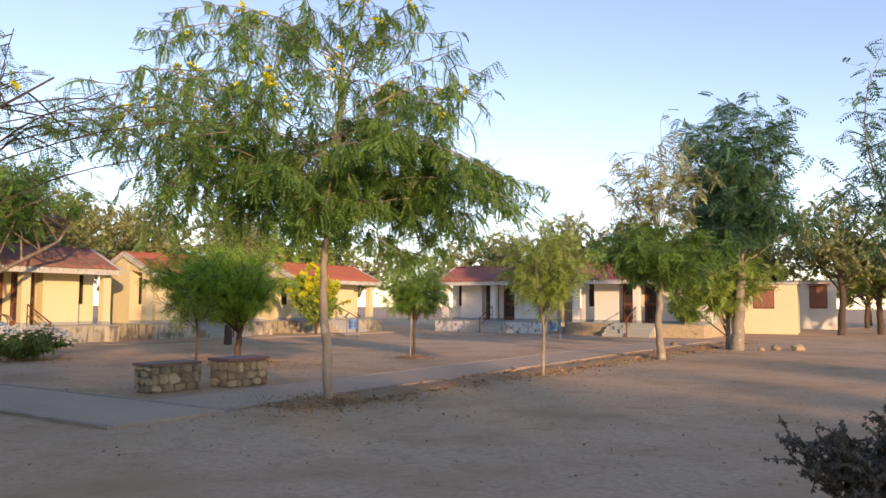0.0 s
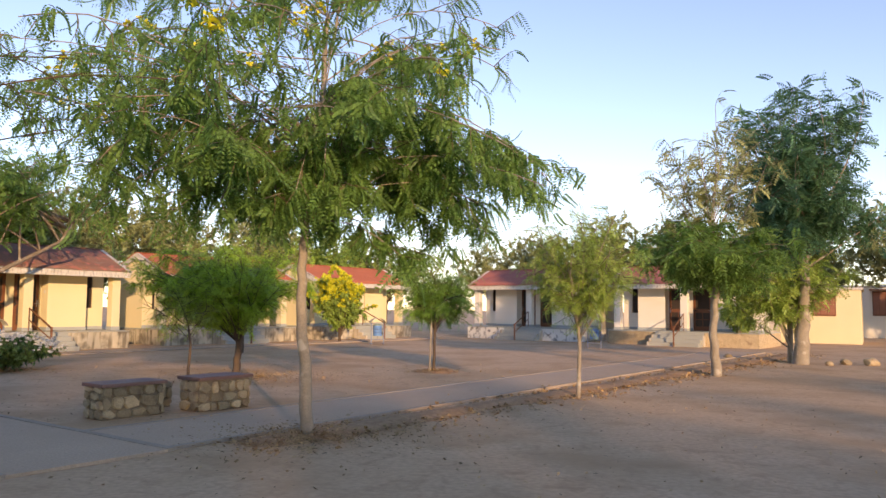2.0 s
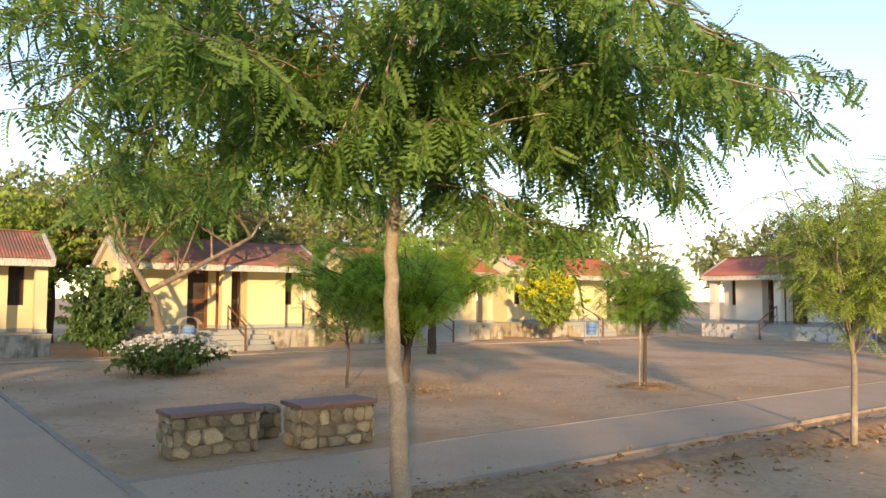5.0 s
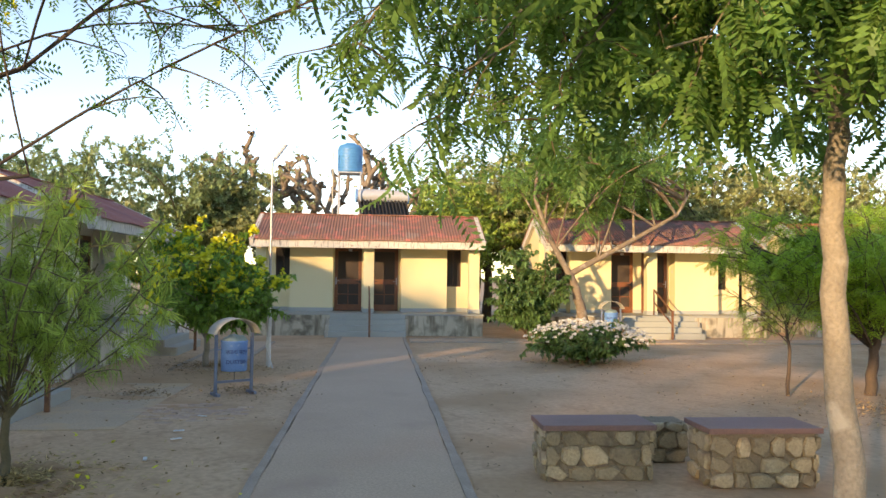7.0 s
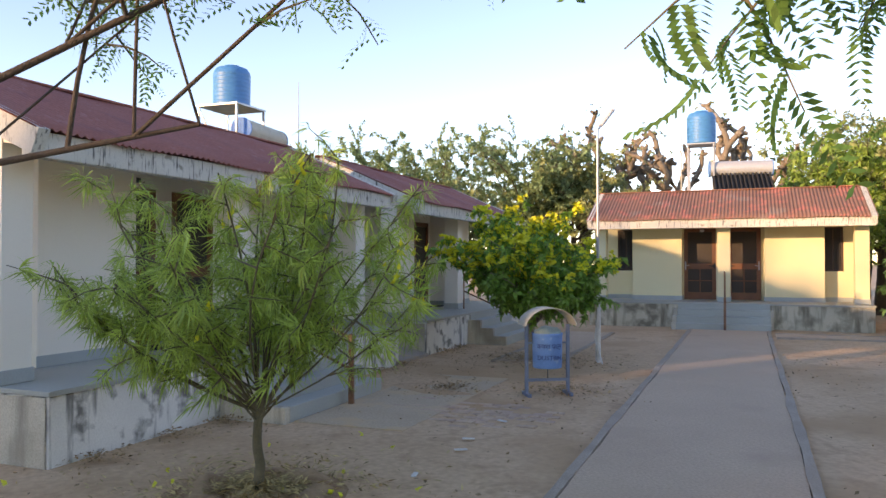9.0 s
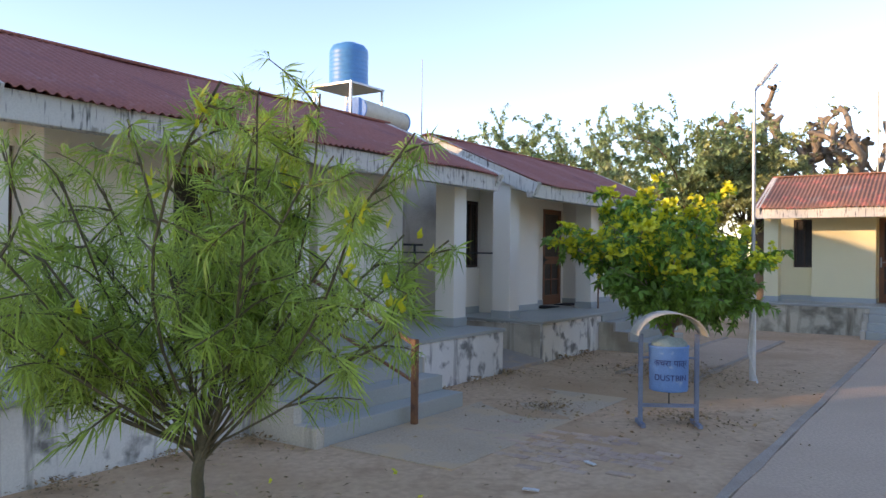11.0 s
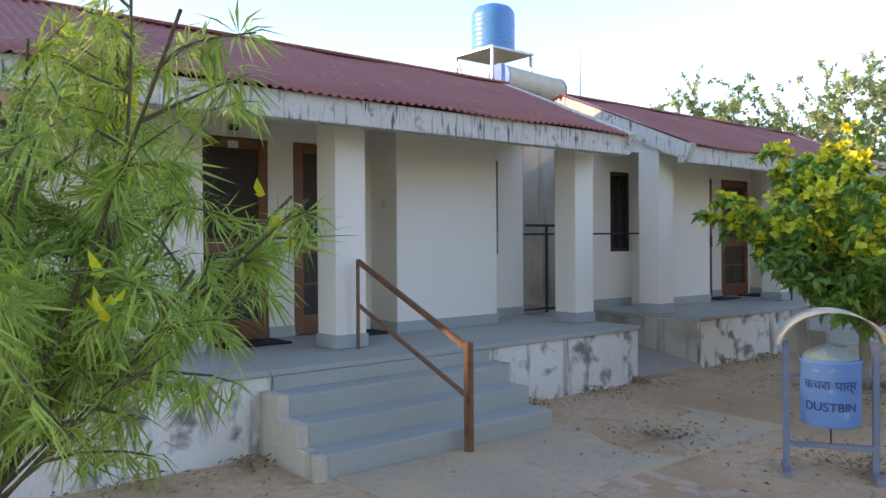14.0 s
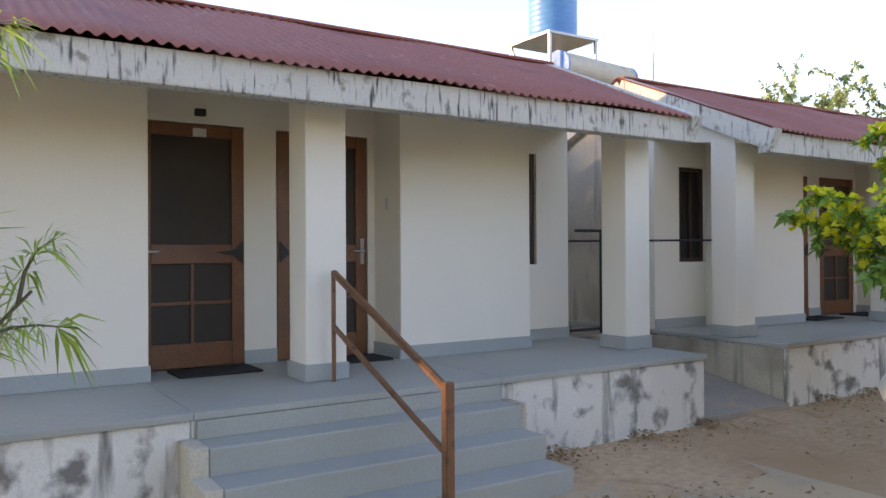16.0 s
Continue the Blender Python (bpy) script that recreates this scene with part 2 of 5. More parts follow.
M_BANK = patched(mat("crumbled_earth", (0.47, 0.295, 0.16), (0.37, 0.22, 0.115), 0.97, 2.5, 16, 0.6), (0.26, 0.14, 0.075), 5.0, 0.46, 0.62, 0.8)
M_CLOD = mat("dark_clod", (0.4, 0.27, 0.16), (0.32, 0.21, 0.12), 0.95, 4, 60, 0.4)
M_OLDWALL = streaked(mat("stained_old_plaster", (0.62, 0.56, 0.44), (0.52, 0.46, 0.36), 0.85, 1.2, 60, 0.2, stain=(0.24, 0.2, 0.15), stain_scale=0.9, stain_at=0.5, soft_stain=0.2), (0.26, 0.22, 0.17), (5, 5, 0.6), 0.54, 0.72)
# leaf green lightened to paint distance haze into the far trees
M_LEAF_HAZE = mat("haze_paled_green_leaf", (0.34, 0.44, 0.2), (0.25, 0.35, 0.16), 0.6, 0.5, 30, 0, vary=0.35, trans=0.4)
M_RUBBER = mat("black_rubber", (0.02, 0.02, 0.022), (0.014, 0.014, 0.015), 0.8, 12, 200, 0.4)
M_PAPER = mat("white_plastic", (0.72, 0.71, 0.67), (0.6, 0.59, 0.56), 0.6, 12, 60, 0.1)
M_PINK = mat("faded_terracotta", (0.4, 0.17, 0.1), (0.3, 0.13, 0.08), 0.8, 4, 60, 0.2)

# ---- mesh helpers ----


def part(name, bm, material, parent=None, label=""):
    """Links a bmesh as one mesh object under a thing or a part."""
    me = bpy.data.meshes.new(name)
    bm.to_mesh(me)
    bm.free()
    me.materials.append(material)
    ob = new(name, me)
    if parent:
        ob.parent = parent
    if label:
        tagged(ob, label)
    return ob


def mesh_part(name, verts, faces, material, parent=None, label="", smooth=False):
    me = bpy.data.meshes.new(name)
    me.from_pydata(verts, [], faces)
    me.materials.append(material)
    if smooth:
        me.polygons.foreach_set("use_smooth", [True] * len(me.polygons))
    ob = new(name, me)
    if parent:
        ob.parent = parent
    if label:
        tagged(ob, label)
    return ob


def add_box(bm, x0, x1, y0, y1, z0, z1, bevel=0.0):
    made = bmesh.ops.create_cube(bm, size=1, matrix=Matrix.Translation(((x0 + x1) / 2, (y0 + y1) / 2, (z0 + z1) / 2)) @ Matrix.Diagonal((x1 - x0, y1 - y0, z1 - z0, 1)))
    if bevel:
        edges = list({e for v in made["verts"] for e in v.link_edges})
        bmesh.ops.bevel(bm, geom=edges, offset=bevel, segments=2, affect="EDGES", profile=0.6)
    return bm


def box(x0, x1, y0, y1, z0, z1, bevel=0.0):
    return add_box(bmesh.new(), x0, x1, y0, y1, z0, z1, bevel)


def add_bar(bm, a, b, w, h=None, bevel=0.0):
    """A square bar from a to b."""
    a, b = Vector(a), Vector(b)
    d = b - a
    q = d.to_track_quat("Z", "Y").to_matrix().to_4x4()
    made = bmesh.ops.create_cube(bm, size=1, matrix=Matrix.Translation((a + b) / 2) @ q @ Matrix.Diagonal((w, h or w, d.length, 1)))
    if bevel:
        bmesh.ops.bevel(bm, geom=list({e for v in made["verts"] for e in v.link_edges}), offset=bevel, segments=2, affect="EDGES")
    return bm


def bar(a, b, w, h=None, bevel=0.0):
    return add_bar(bmesh.new(), a, b, w, h, bevel)


def add_tube(bm, a, b, r0, r1=None, seg=10):
    a, b = Vector(a), Vector(b)
    d = b - a
    q = d.to_track_quat("Z", "Y").to_matrix().to_4x4()
    bmesh.ops.create_cone(bm, cap_ends=True, segments=seg, radius1=r0, radius2=r0 if r1 is None else r1, depth=d.length, matrix=Matrix.Translation((a + b) / 2) @ q)
    return bm


def tube(a, b, r0, r1=None, seg=10):
    return add_tube(bmesh.new(), a, b, r0, r1, seg)


def lathe(profile, seg=24):
    """A turned body about z from (radius, height) pairs."""
    verts, faces = [], []
    for r, z in profile:
        verts += [(r * math.cos(2 * math.pi * i / seg), r * math.sin(2 * math.pi * i / seg), z) for i in range(seg)]
    for k in range(len(profile) - 1):
        for i in range(seg):
            j = (i + 1) % seg
            faces.append((k * seg + i, k * seg + j, (k + 1) * seg + j, (k + 1) * seg + i))
    faces.append(tuple(range(seg))[::-1])
    faces.append(tuple((len(profile) - 1) * seg + i for i in range(seg)))
    return verts, faces


def court(u, n, z=0.0):
    """A place given along the court's two axes."""
    return Vector((-0.8 * u + 0.6 * n, 0.6 * u + 0.8 * n, z))


def thing(name, m, label, category, group="", kind=""):
    ob = new(name)
    ob.empty_display_size = 0.2
    ob.matrix_world = m
    return tagged(ob, label, category, group, kind)


# ---- ground ----
def build_ground():
    rng = np.random.default_rng(3)
    xs = np.concatenate([np.linspace(-400, -45, 12), np.linspace(-40, 40, 161), np.linspace(45, 400, 12)])
    ys = np.concatenate([np.linspace(-400, -25, 10), np.linspace(-20, 60, 161), np.linspace(65, 500, 14)])
    verts = []
    for y in ys:
        for x in xs:
            z = 0.022 * noise.noise(Vector((x * 0.35, y * 0.35, 0))) + 0.008 * noise.noise(Vector((x * 1.7, y * 1.7, 4)))
            verts.append((x, y, z - 0.012))
    w = len(xs)
    faces = [(j * w + i, j * w + i + 1, (j + 1) * w + i + 1, (j + 1) * w + i) for j in range(len(ys) - 1) for i in range(w - 1)]
    ob = mesh_part("ground", verts, faces, M_DIRT, smooth=True)
    tagged(ob, "dusty brown bare earth with worn wheel marks", "ground", kind="structure")


build_ground()


def strip(name, u0, u1, n0, n1, top, label, kerb_axis):
    """A concrete walk with a low kerb along both long sides."""
    ob = thing(name, Matrix.Identity(4), label, "footpath", kind="structure")
    def slab(a0, a1, b0, b1, z1, nm, m):
        c = [court(a0, b0), court(a1, b0), court(a1, b1), court(a0, b1)]
        # cut into lengths so that the edge wanders slightly
        verts, faces = [], []
        steps = 40
        for i in range(steps + 1):
            f = i / steps
            for side in (0, 1):
                if kerb_axis == "u":
                    p = court(a0 + (a1 - a0) * f, b1 if side else b0)
                else:
                    p = court(a1 if side else a0, b0 + (b1 - b0) * f)
                wob = 0.03 * noise.noise(p * 0.9 + Vector((side * 9, 0, 0)))
                p += (court(0, 1) if kerb_axis == "u" else court(1, 0)) * wob
                verts += [(p.x, p.y, z1), (p.x, p.y, -0.1)]
        faces += [(0, 2, 3, 1), (steps * 4, steps * 4 + 1, steps * 4 + 3, steps * 4 + 2)]
        for i in range(steps):
            k = i * 4
            faces += [(k, k + 4, k + 6, k + 2), (k, k + 1, k + 5, k + 4), (k + 2, k + 6, k + 7, k + 3)]
        mesh_part(nm, verts, faces, m, ob)
    slab(u0, u1, n0, n1, top, "slab", M_PATH)
    if kerb_axis == "u":
        slab(u0, u1, n0 - 0.09, n0, top + 0.01, "kerb", M_KERB)
        slab(u0, u1, n1, n1 + 0.09, top + 0.01, "kerb", M_KERB)
    else:
        slab(u0 - 0.09, u0, n0, n1, top + 0.01, "kerb", M_KERB)
        slab(u1, u1 + 0.09, n0, n1, top + 0.01, "kerb", M_KERB)
    return ob


strip("path_1", 9.6, 28.2, 5.68, 7.42, 0.022, "straight worn concrete footpath with low kerbs", "u")
strip("path_2", 9.75, 11.45, 7.52, 34.0, 0.02, "long worn concrete footpath edged with kerbs", "n")
strip("path_3", 26.6, 27.5, 7.6, 36.0, 0.018, "narrow concrete walk in front of cottages", "n")
strip("path_4", 20.3, 26.4, 2.9, 3.9, 0.016, "narrow concrete walk joining the porches", "u")


# ---- cottages ----
P = 0.65


def corrugated(bm_x0, bm_x1, y0, z0, y1, z1, pitch=0.09, amp=0.014, rows=5):
    """A corrugated sheet rising from (y0, z0) to (y1, z1)."""
    cols = int((bm_x1 - bm_x0) / pitch * 6)
    verts, faces = [], []
    for side in (0, 1):
        for r in range(rows + 1):
            f = r / rows
            for c in range(cols + 1):
                x = bm_x0 + (bm_x1 - bm_x0) * c / cols
                w = amp * math.cos(2 * math.pi * (x - bm_x0) / pitch)
                sag = 0.012 * math.sin(3.1 * x + 2.0 * f)
                lap = 0.008 if r > rows // 2 else 0.0
                verts.append((x, y0 + (y1 - y0) * f, z0 + (z1 - z0) * f + w + sag + lap - side * 0.008))
    w = cols + 1
    h = (rows + 1) * w
    for r in range(rows):
        for c in range(cols):
            k = r * w + c
            faces.append((k, k + 1, k + w + 1, k + w))
            faces.append((h + k, h + k + w, h + k + w + 1, h + k + 1))
    for c in range(cols):
        faces.append((c, h + c, h + c + 1, c + 1))
    return verts, faces


def door_part(x, y, z, house, flip, swing=1):
    """A screened wooden door: stiles, rails, mesh panels, handle."""
    bm = bmesh.new()
    W, H, t = 0.88, 2.02, 0.045
    for a, b, c, d in ((0, 0.11, 0, H), (W - 0.11, W, 0, H), (0.11, W - 0.11, 0, 0.2), (0.11, W - 0.11, H - 0.1, H), (0.11, W - 0.11, 0.86, 1.02)):
        add_box(bm, x + a, x + b, y - t, y, z + c, z + d, 0.006)
    add_box(bm, x + W / 2 - 0.012, x + W / 2 + 0.012, y - t * 0.8, y - 0.01, z + 0.2, z + 0.86)
    add_box(bm, x + 0.11, x + W - 0.11, y - t * 0.8, y - 0.01, z + 0.52, z + 0.545)
    d = part("door", bm, M_WOOD, house, "brown wooden screen door, closed")
    bm = bmesh.new()
    add_box(bm, x + 0.1, x + W - 0.1, y - 0.018, y - 0.006, z + 0.19, z + 0.87)
    add_box(bm, x + 0.1, x + W - 0.1, y - 0.018, y - 0.006, z + 1.01, z + H - 0.09)
    part("fly_screen", bm, M_MESH, d, "dark fly screen")
    hx = x + 0.05 if not flip else x + W - 0.05
    bm = bmesh.new()
    add_box(bm, hx - 0.018, hx + 0.018, y - t - 0.006, y - t, z + 0.84, z + 1.08)
    add_tube(bm, (hx, y - t - 0.05, z + 0.96), (hx + (0.11 if not flip else -0.11), y - t - 0.05, z + 0.96), 0.009)
    add_tube(bm, (hx, y - t, z + 0.96), (hx, y - t - 0.052, z + 0.96), 0.011)
    part("handle", bm, M_STEEL, d, "steel lever handle")
    bx = x + W - 0.02 if not flip else x + 0.02
    s = -1 if not flip else 1
    v = [(bx, y - t - 0.004, z + 0.86), (bx, y - t - 0.004, z + 1.05), (bx + s * 0.07, y - t - 0.004, z + 0.975), (bx + s * 0.24, y - t - 0.004, z + 0.955), (bx + s * 0.07, y - t - 0.004, z + 0.925)]
    v += [(a, b - 0.014, c) for a, b, c in v]
    f = [(0, 1, 2, 3, 4), (9, 8, 7, 6, 5), (0, 5, 6, 1), (1, 6, 7, 2), (2, 7, 8, 3), (3, 8, 9, 4), (4, 9, 5, 0)]
    mesh_part("strap_hinge", v, f, M_DARK, d, "black iron strap hinge")
    return d


def house(name, origin, rz, wall_m, roof_m, label, plinth_m=None, rail=True):
    plinth_m = plinth_m or M_PLINTH
    H = thing(name, Matrix.Translation(origin) @ pose(0, 0, 0, 0, 0, rz), label, "cottage", "cottages round the court")
    # plinth in two halves beside the steps, floor slab on top
    for x0, x1 in ((-3.5, -1.16), (1.16, 3.5)):
        part("plinth", box(x0, x1, 0.0, 4.0, -0.15, P - 0.05, 0.012), plinth_m, H, "stained white plinth with damp peeling paint")
    part("plinth", box(-1.158, 1.158, 0.0, 3.9, -0.15, P - 0.05), plinth_m, H)
    for x0, x1 in ((-3.52, -1.15), (-1.148, 1.148), (1.15, 3.52)):
        part("porch_floor", box(x0, x1, -0.025, 4.0, P - 0.047, P, 0.008), M_FLOOR, H, "smooth grey-blue cement porch floor")
    for k in range(3):
        top = P * (3 - k) / 4
        part("step", box(-1.13, 1.13, -0.28 * (k + 1), -0.28 * k + (0.0 if k else -0.003), -0.1, top, 0.012), M_FLOOR, H)
        part("step_cheek", box(-1.24, -1.133, -0.28 * (k + 1) - 0.01, -0.28 * k - 0.004, -0.1, top + 0.01, 0.012), M_OLDWALL, H)
    part("step_cheek", box(1.133, 1.2, -0.26, -0.03, -0.1, P * 0.76, 0.012), M_OLDWALL, H)
    part("riser", box(-1.13, 1.13, -0.034, -0.004, P * 0.75 + 0.002, P - 0.049), M_FLOOR, H)
    # walls
    yd, yb = 1.8, 1.3
    zt = 2.99
    # door wall with two door openings and the two window openings
    for x0, x1, z0, z1 in ((-3.45, -3.25, P, zt), (-3.25, -2.5, P, 1.47), (-3.25, -2.5, 2.67, zt), (-3.25, -3.0, 1.47, 2.67), (-2.5, -1.11, P, zt), (-1.11, -0.24, P + 2.04, zt), (-0.24, 0.05, P, zt),
                           (0.05, 0.95, P + 2.04, zt), (0.95, 2.5, P, zt), (2.5, 3.25, P, 1.47), (2.5, 3.25, 2.67, zt), (3.0, 3.25, 1.47, 2.67), (3.25, 3.45, P, zt)):
        part("wall", box(x0, x1, yd, yd + 0.2, z0, z1), wall_m, H)
    for x0, x1 in ((-2.5, -1.13), (1.02, 2.5)):
        part("wall", box(x0, x1, yb, yd - 0.002, P, 2.99, 0.012), wall_m, H)
    if wall_m is M_WHITE:
        part("plinth_end", box(-3.512, -3.503, 0.03, 3.9, -0.1, P - 0.06), M_OLDWALL, H, "bare stained plaster end of the plinth")
    for x in (-3.45, 3.25):
        # side walls follow the roof slope
        prof = [(yd + 0.2, P - 0.01), (yd + 0.2, 3.36), (2.25, 3.66), (4.0, 2.86), (4.0, P - 0.01)]
        v = [(x, a, b) for a, b in prof] + [(x + 0.2, a, b) for a, b in prof]
        f = [(0, 1, 2, 3, 4), (9, 8, 7, 6, 5)] + [(i, i + 5, (i + 1) % 5 + 5, (i + 1) % 5) for i in range(5)]
        mesh_part("side_wall", v, f, M_OLDWALL if wall_m is M_WHITE else wall_m, H)
        prof = [(yd + 0.1, 2.98), (0.28, 2.74), (0.28, 2.84), (yd + 0.1, 3.46)]
        v = [(x, a, b) for a, b in prof] + [(x + 0.2, a, b) for a, b in prof]
        f = [(0, 1, 2, 3), (7, 6, 5, 4)] + [(i, i + 4, (i + 1) % 4 + 4, (i + 1) % 4) for i in range(4)]
        mesh_part("gable_beam", v, f, wall_m, H)
    part("back_wall", box(-3.25, 3.25, 3.8, 4.0, P, 2.85), wall_m, H)
    # porch ceiling
    v = [(-3.4, 0.3, 2.735), (3.4, 0.3, 2.735), (3.4, 1.8, 2.99), (-3.4, 1.8, 2.99), (-3.4, 0.3, 2.775), (3.4, 0.3, 2.775), (3.4, 1.8, 3.03), (-3.4, 1.8, 3.03)]
    mesh_part("porch_ceiling", v, [(0, 1, 2, 3), (7, 6, 5, 4), (0, 4, 5, 1), (2, 6, 7, 3)], wall_m, H)
    # skirting
    for x0, x1, y0, y1 in ((-2.51, -1.12, yb - 0.014, yb - 0.003), (1.01, 2.51, yb - 0.014, yb - 0.003), (-3.45, -2.515, yd - 0.014, yd - 0.003), (2.515, 3.45, yd - 0.014, yd - 0.003), (-0.24, 0.05, yd - 0.014, yd - 0.003),
                           (-1.127, -1.116, yb, yd), (1.006, 1.017, yb, yd)):
        part("skirting", box(x0, x1, y0, y1, P + 0.002, P + 0.12), M_SKIRT, H, "grey painted skirting band")
    for x in (-3.3, 0.0, 3.3):
        pl = part("pillar", box(x - 0.165, x + 0.165, 0.62, 0.95, P, 2.86, 0.012), wall_m, H)
        part("pillar_base", box(x - 0.18, x + 0.18, 0.605, 0.965, P + 0.002, P + 0.13, 0.008), M_SKIRT, pl)
    # fascia and roof
    part("fascia", box(-3.55, 3.55, 0.135, 0.28, 2.63, 2.855, 0.012), M_FASCIA, H, "white concrete fascia streaked with black mould")
    v, f = corrugated(-3.6, 3.6, 0.08, 2.865, 2.25, 3.80)
    mesh_part("roof", v, f, roof_m, H, "painted corrugated sheet roof", True)
    v, f = corrugated(-3.6, 3.6, 4.35, 2.88, 2.25, 3.795)
    mesh_part("roof", v, f, roof_m, H, "painted corrugated sheet roof", True)
    part("ridge_cap", bar((-3.58, 2.25, 3.805), (3.58, 2.25, 3.805), 0.2, 0.03, 0.01), roof_m, H)
    for x in (-3.56, 3.47):
        for ya, za, yb2, zb in ((0.1, 2.76, 2.25, 3.70), (4.3, 2.78, 2.25, 3.70)):
            part("verge_board", bar((x + 0.045, ya, za), (x + 0.045, yb2, zb), 0.12, 0.23), M_FASCIA, H)
    # openings
    door_part(-1.115, yd + 0.05, P + 0.01, H, False)
    door_part(0.06, yd + 0.05, P + 0.01, H, True)
    for x in (-2.99, 2.51):
        bm = bmesh.new()
        for a, b, c, d in ((0, 0.05, 1.47, 2.67), (0.43, 0.48, 1.47, 2.67), (0.05, 0.43, 1.47, 1.52), (0.05, 0.43, 2.62, 2.67), (0.225, 0.255, 1.52, 2.62)):
            add_box(bm, x + a, x + b, yd + 0.03, yd + 0.08, c, d, 0.004)
        w = part("window", bm, M_DARKWOOD, H, "narrow dark wooden window")
        part("shutter", box(x + 0.04, x + 0.44, yd + 0.085, yd + 0.1, 1.51, 2.63), M_SHUTTER, w)
        bm = bmesh.new()
        for k in range(5):
            add_tube(bm, (x + 0.09 + k * 0.075, yd + 0.04, 1.51), (x + 0.09 + k * 0.075, yd + 0.04, 2.63), 0.007, seg=6)
        part("grille", bm, M_DARK, w)
    part("number_plate", box(-0.67, -0.56, yd + 0.0, yd + 0.004, P + 1.93, P + 2.0), M_PAPER, H, "small white number plate")
    part("lamp_holder", box(-0.66, -0.57, yd - 0.05, yd, P + 2.1, P + 2.16, 0.01), M_DARK, H, "small dark lamp holder")
    part("switch_box", box(1.009, 1.019, 1.5, 1.57, P + 1.35, P + 1.46), M_PAPER, H, "white switch plate")
    if rail:
        r = part("rail_post", bar((0.06, -0.95, -0.1), (0.06, -0.95, 0.85), 0.06, None, 0.006), M_RAIL, H, "brown painted steel newel post")
        part("handrail", bar((0.06, -0.95, 0.80), (0.02, 0.54, 1.46), 0.045, None, 0.008), M_RAIL, H, "brown painted steel handrail")
        part("lower_rail", bar((0.06, -0.95, 0.42), (0.02, 0.54, 1.06), 0.028), M_RAIL, H)
        part("rail_upright", bar((0.02, 0.54, P), (0.02, 0.54, 1.47), 0.025), M_RAIL, H)
    return H


RN, RA, RD = 143.13, 53.13, -36.87
house("cottage", court(15.78, 1.52), RN, M_WHITE, M_ROOF, "white cottage with maroon corrugated roof and raised porch")
house("cottage", court(24.15, 1.45), RN, M_WHITE, M_ROOF, "white cottage with maroon roof beside the walk")
house("cottage", court(28.9, 6.4), RA, M_CREAM, M_ROOF_RUST, "cream cottage with rusty corrugated roof, footpath to its steps", M_PLINTH_DIRTY)
house("cottage", court(28.95, 15.45), RA, M_CREAM, M_ROOF_RUST, "cream cottage with rusty corrugated roof behind leaning tree", M_PLINTH_DIRTY)
house("cottage", court(29.3, 24.3), RA, M_CREAM, M_ROOF_RED, "cream cottage with orange roof, half hidden by bushes", M_PLINTH_DIRTY)
house("cottage", court(29.2, 33.0), RA, M_CREAM, M_ROOF_RED, "cream cottage with orange-red roof beside a yellow bush", M_PLINTH_DIRTY)
house("cottage", court(22.6, 37.6), RD, M_WHITE, M_ROOF, "pale cottage with dark red roof behind thin trees")
house("cottage", court(14.2, 37.4), RD, M_WHITE, M_ROOF, "pale cottage with dark red roof and stone plinth", M_STONE)

# ---- plants ----


def limb(verts, faces, pts, r0, r1, seg=6):
    """Adds a tapered tube along pts."""
    base = len(verts)
    k = len(pts)
    for i, p in enumerate(pts):
        d = (pts[min(i + 1, k - 1)] - pts[max(i - 1, 0)]).normalized()
        s = d.orthogonal().normalized()
        t = d.cross(s)
        r = r0 + (r1 - r0) * i / (k - 1)
        for a in range(seg):
            an = 2 * math.pi * a / seg
            q = p + (s * math.cos(an) + t * math.sin(an)) * r
            verts.append((q.x, q.y, q.z))
    for i in range(k - 1):
        for a in range(seg):
            b = (a + 1) % seg
            faces.append((base + i * seg + a, base + i * seg + b, base + (i + 1) * seg + b, base + (i + 1) * seg + a))


def bent(a, b, rng, n=6, sag=0.0, wob=0.1):
    """A curved line from a to b."""
    L = (b - a).length
    off = Vector((rng.normal(), rng.normal(), rng.normal() * 0.5)) * wob * L
    pts = []
    for i in range(n + 1):
        f = i / n
        p = a.lerp(b, f) + off * math.sin(math.pi * f) + Vector((0, 0, sag * L * math.sin(math.pi * f)))
        pts.append(p)
    return pts


def frond(pairs=9, length=0.30, leaflet=0.065, width=0.016, droop=0.35):
    """A pinnate leaf along +x: leaflets in pairs."""
    v, f = [], []
    for i in range(pairs):
        s = (i + 1) / pairs
        x, z = length * s, -droop * length * s * s
        ll = leaflet * (1.0 - 0.5 * abs(s - 0.5))
        for side in (-1, 1):
            k = len(v)
            v += [(x - width * 0.2, 0, z), (x + ll * 0.25 + width * 0.5, side * ll * 0.5, z - 0.004 - ll * 0.08), (x + ll * 0.45, side * ll, z - ll * 0.3), (x + ll * 0.25 - width * 0.6, side * ll * 0.55, z - ll * 0.12)]
            f.append((k, k + 1, k + 2, k + 3))
    return np.array(v), f


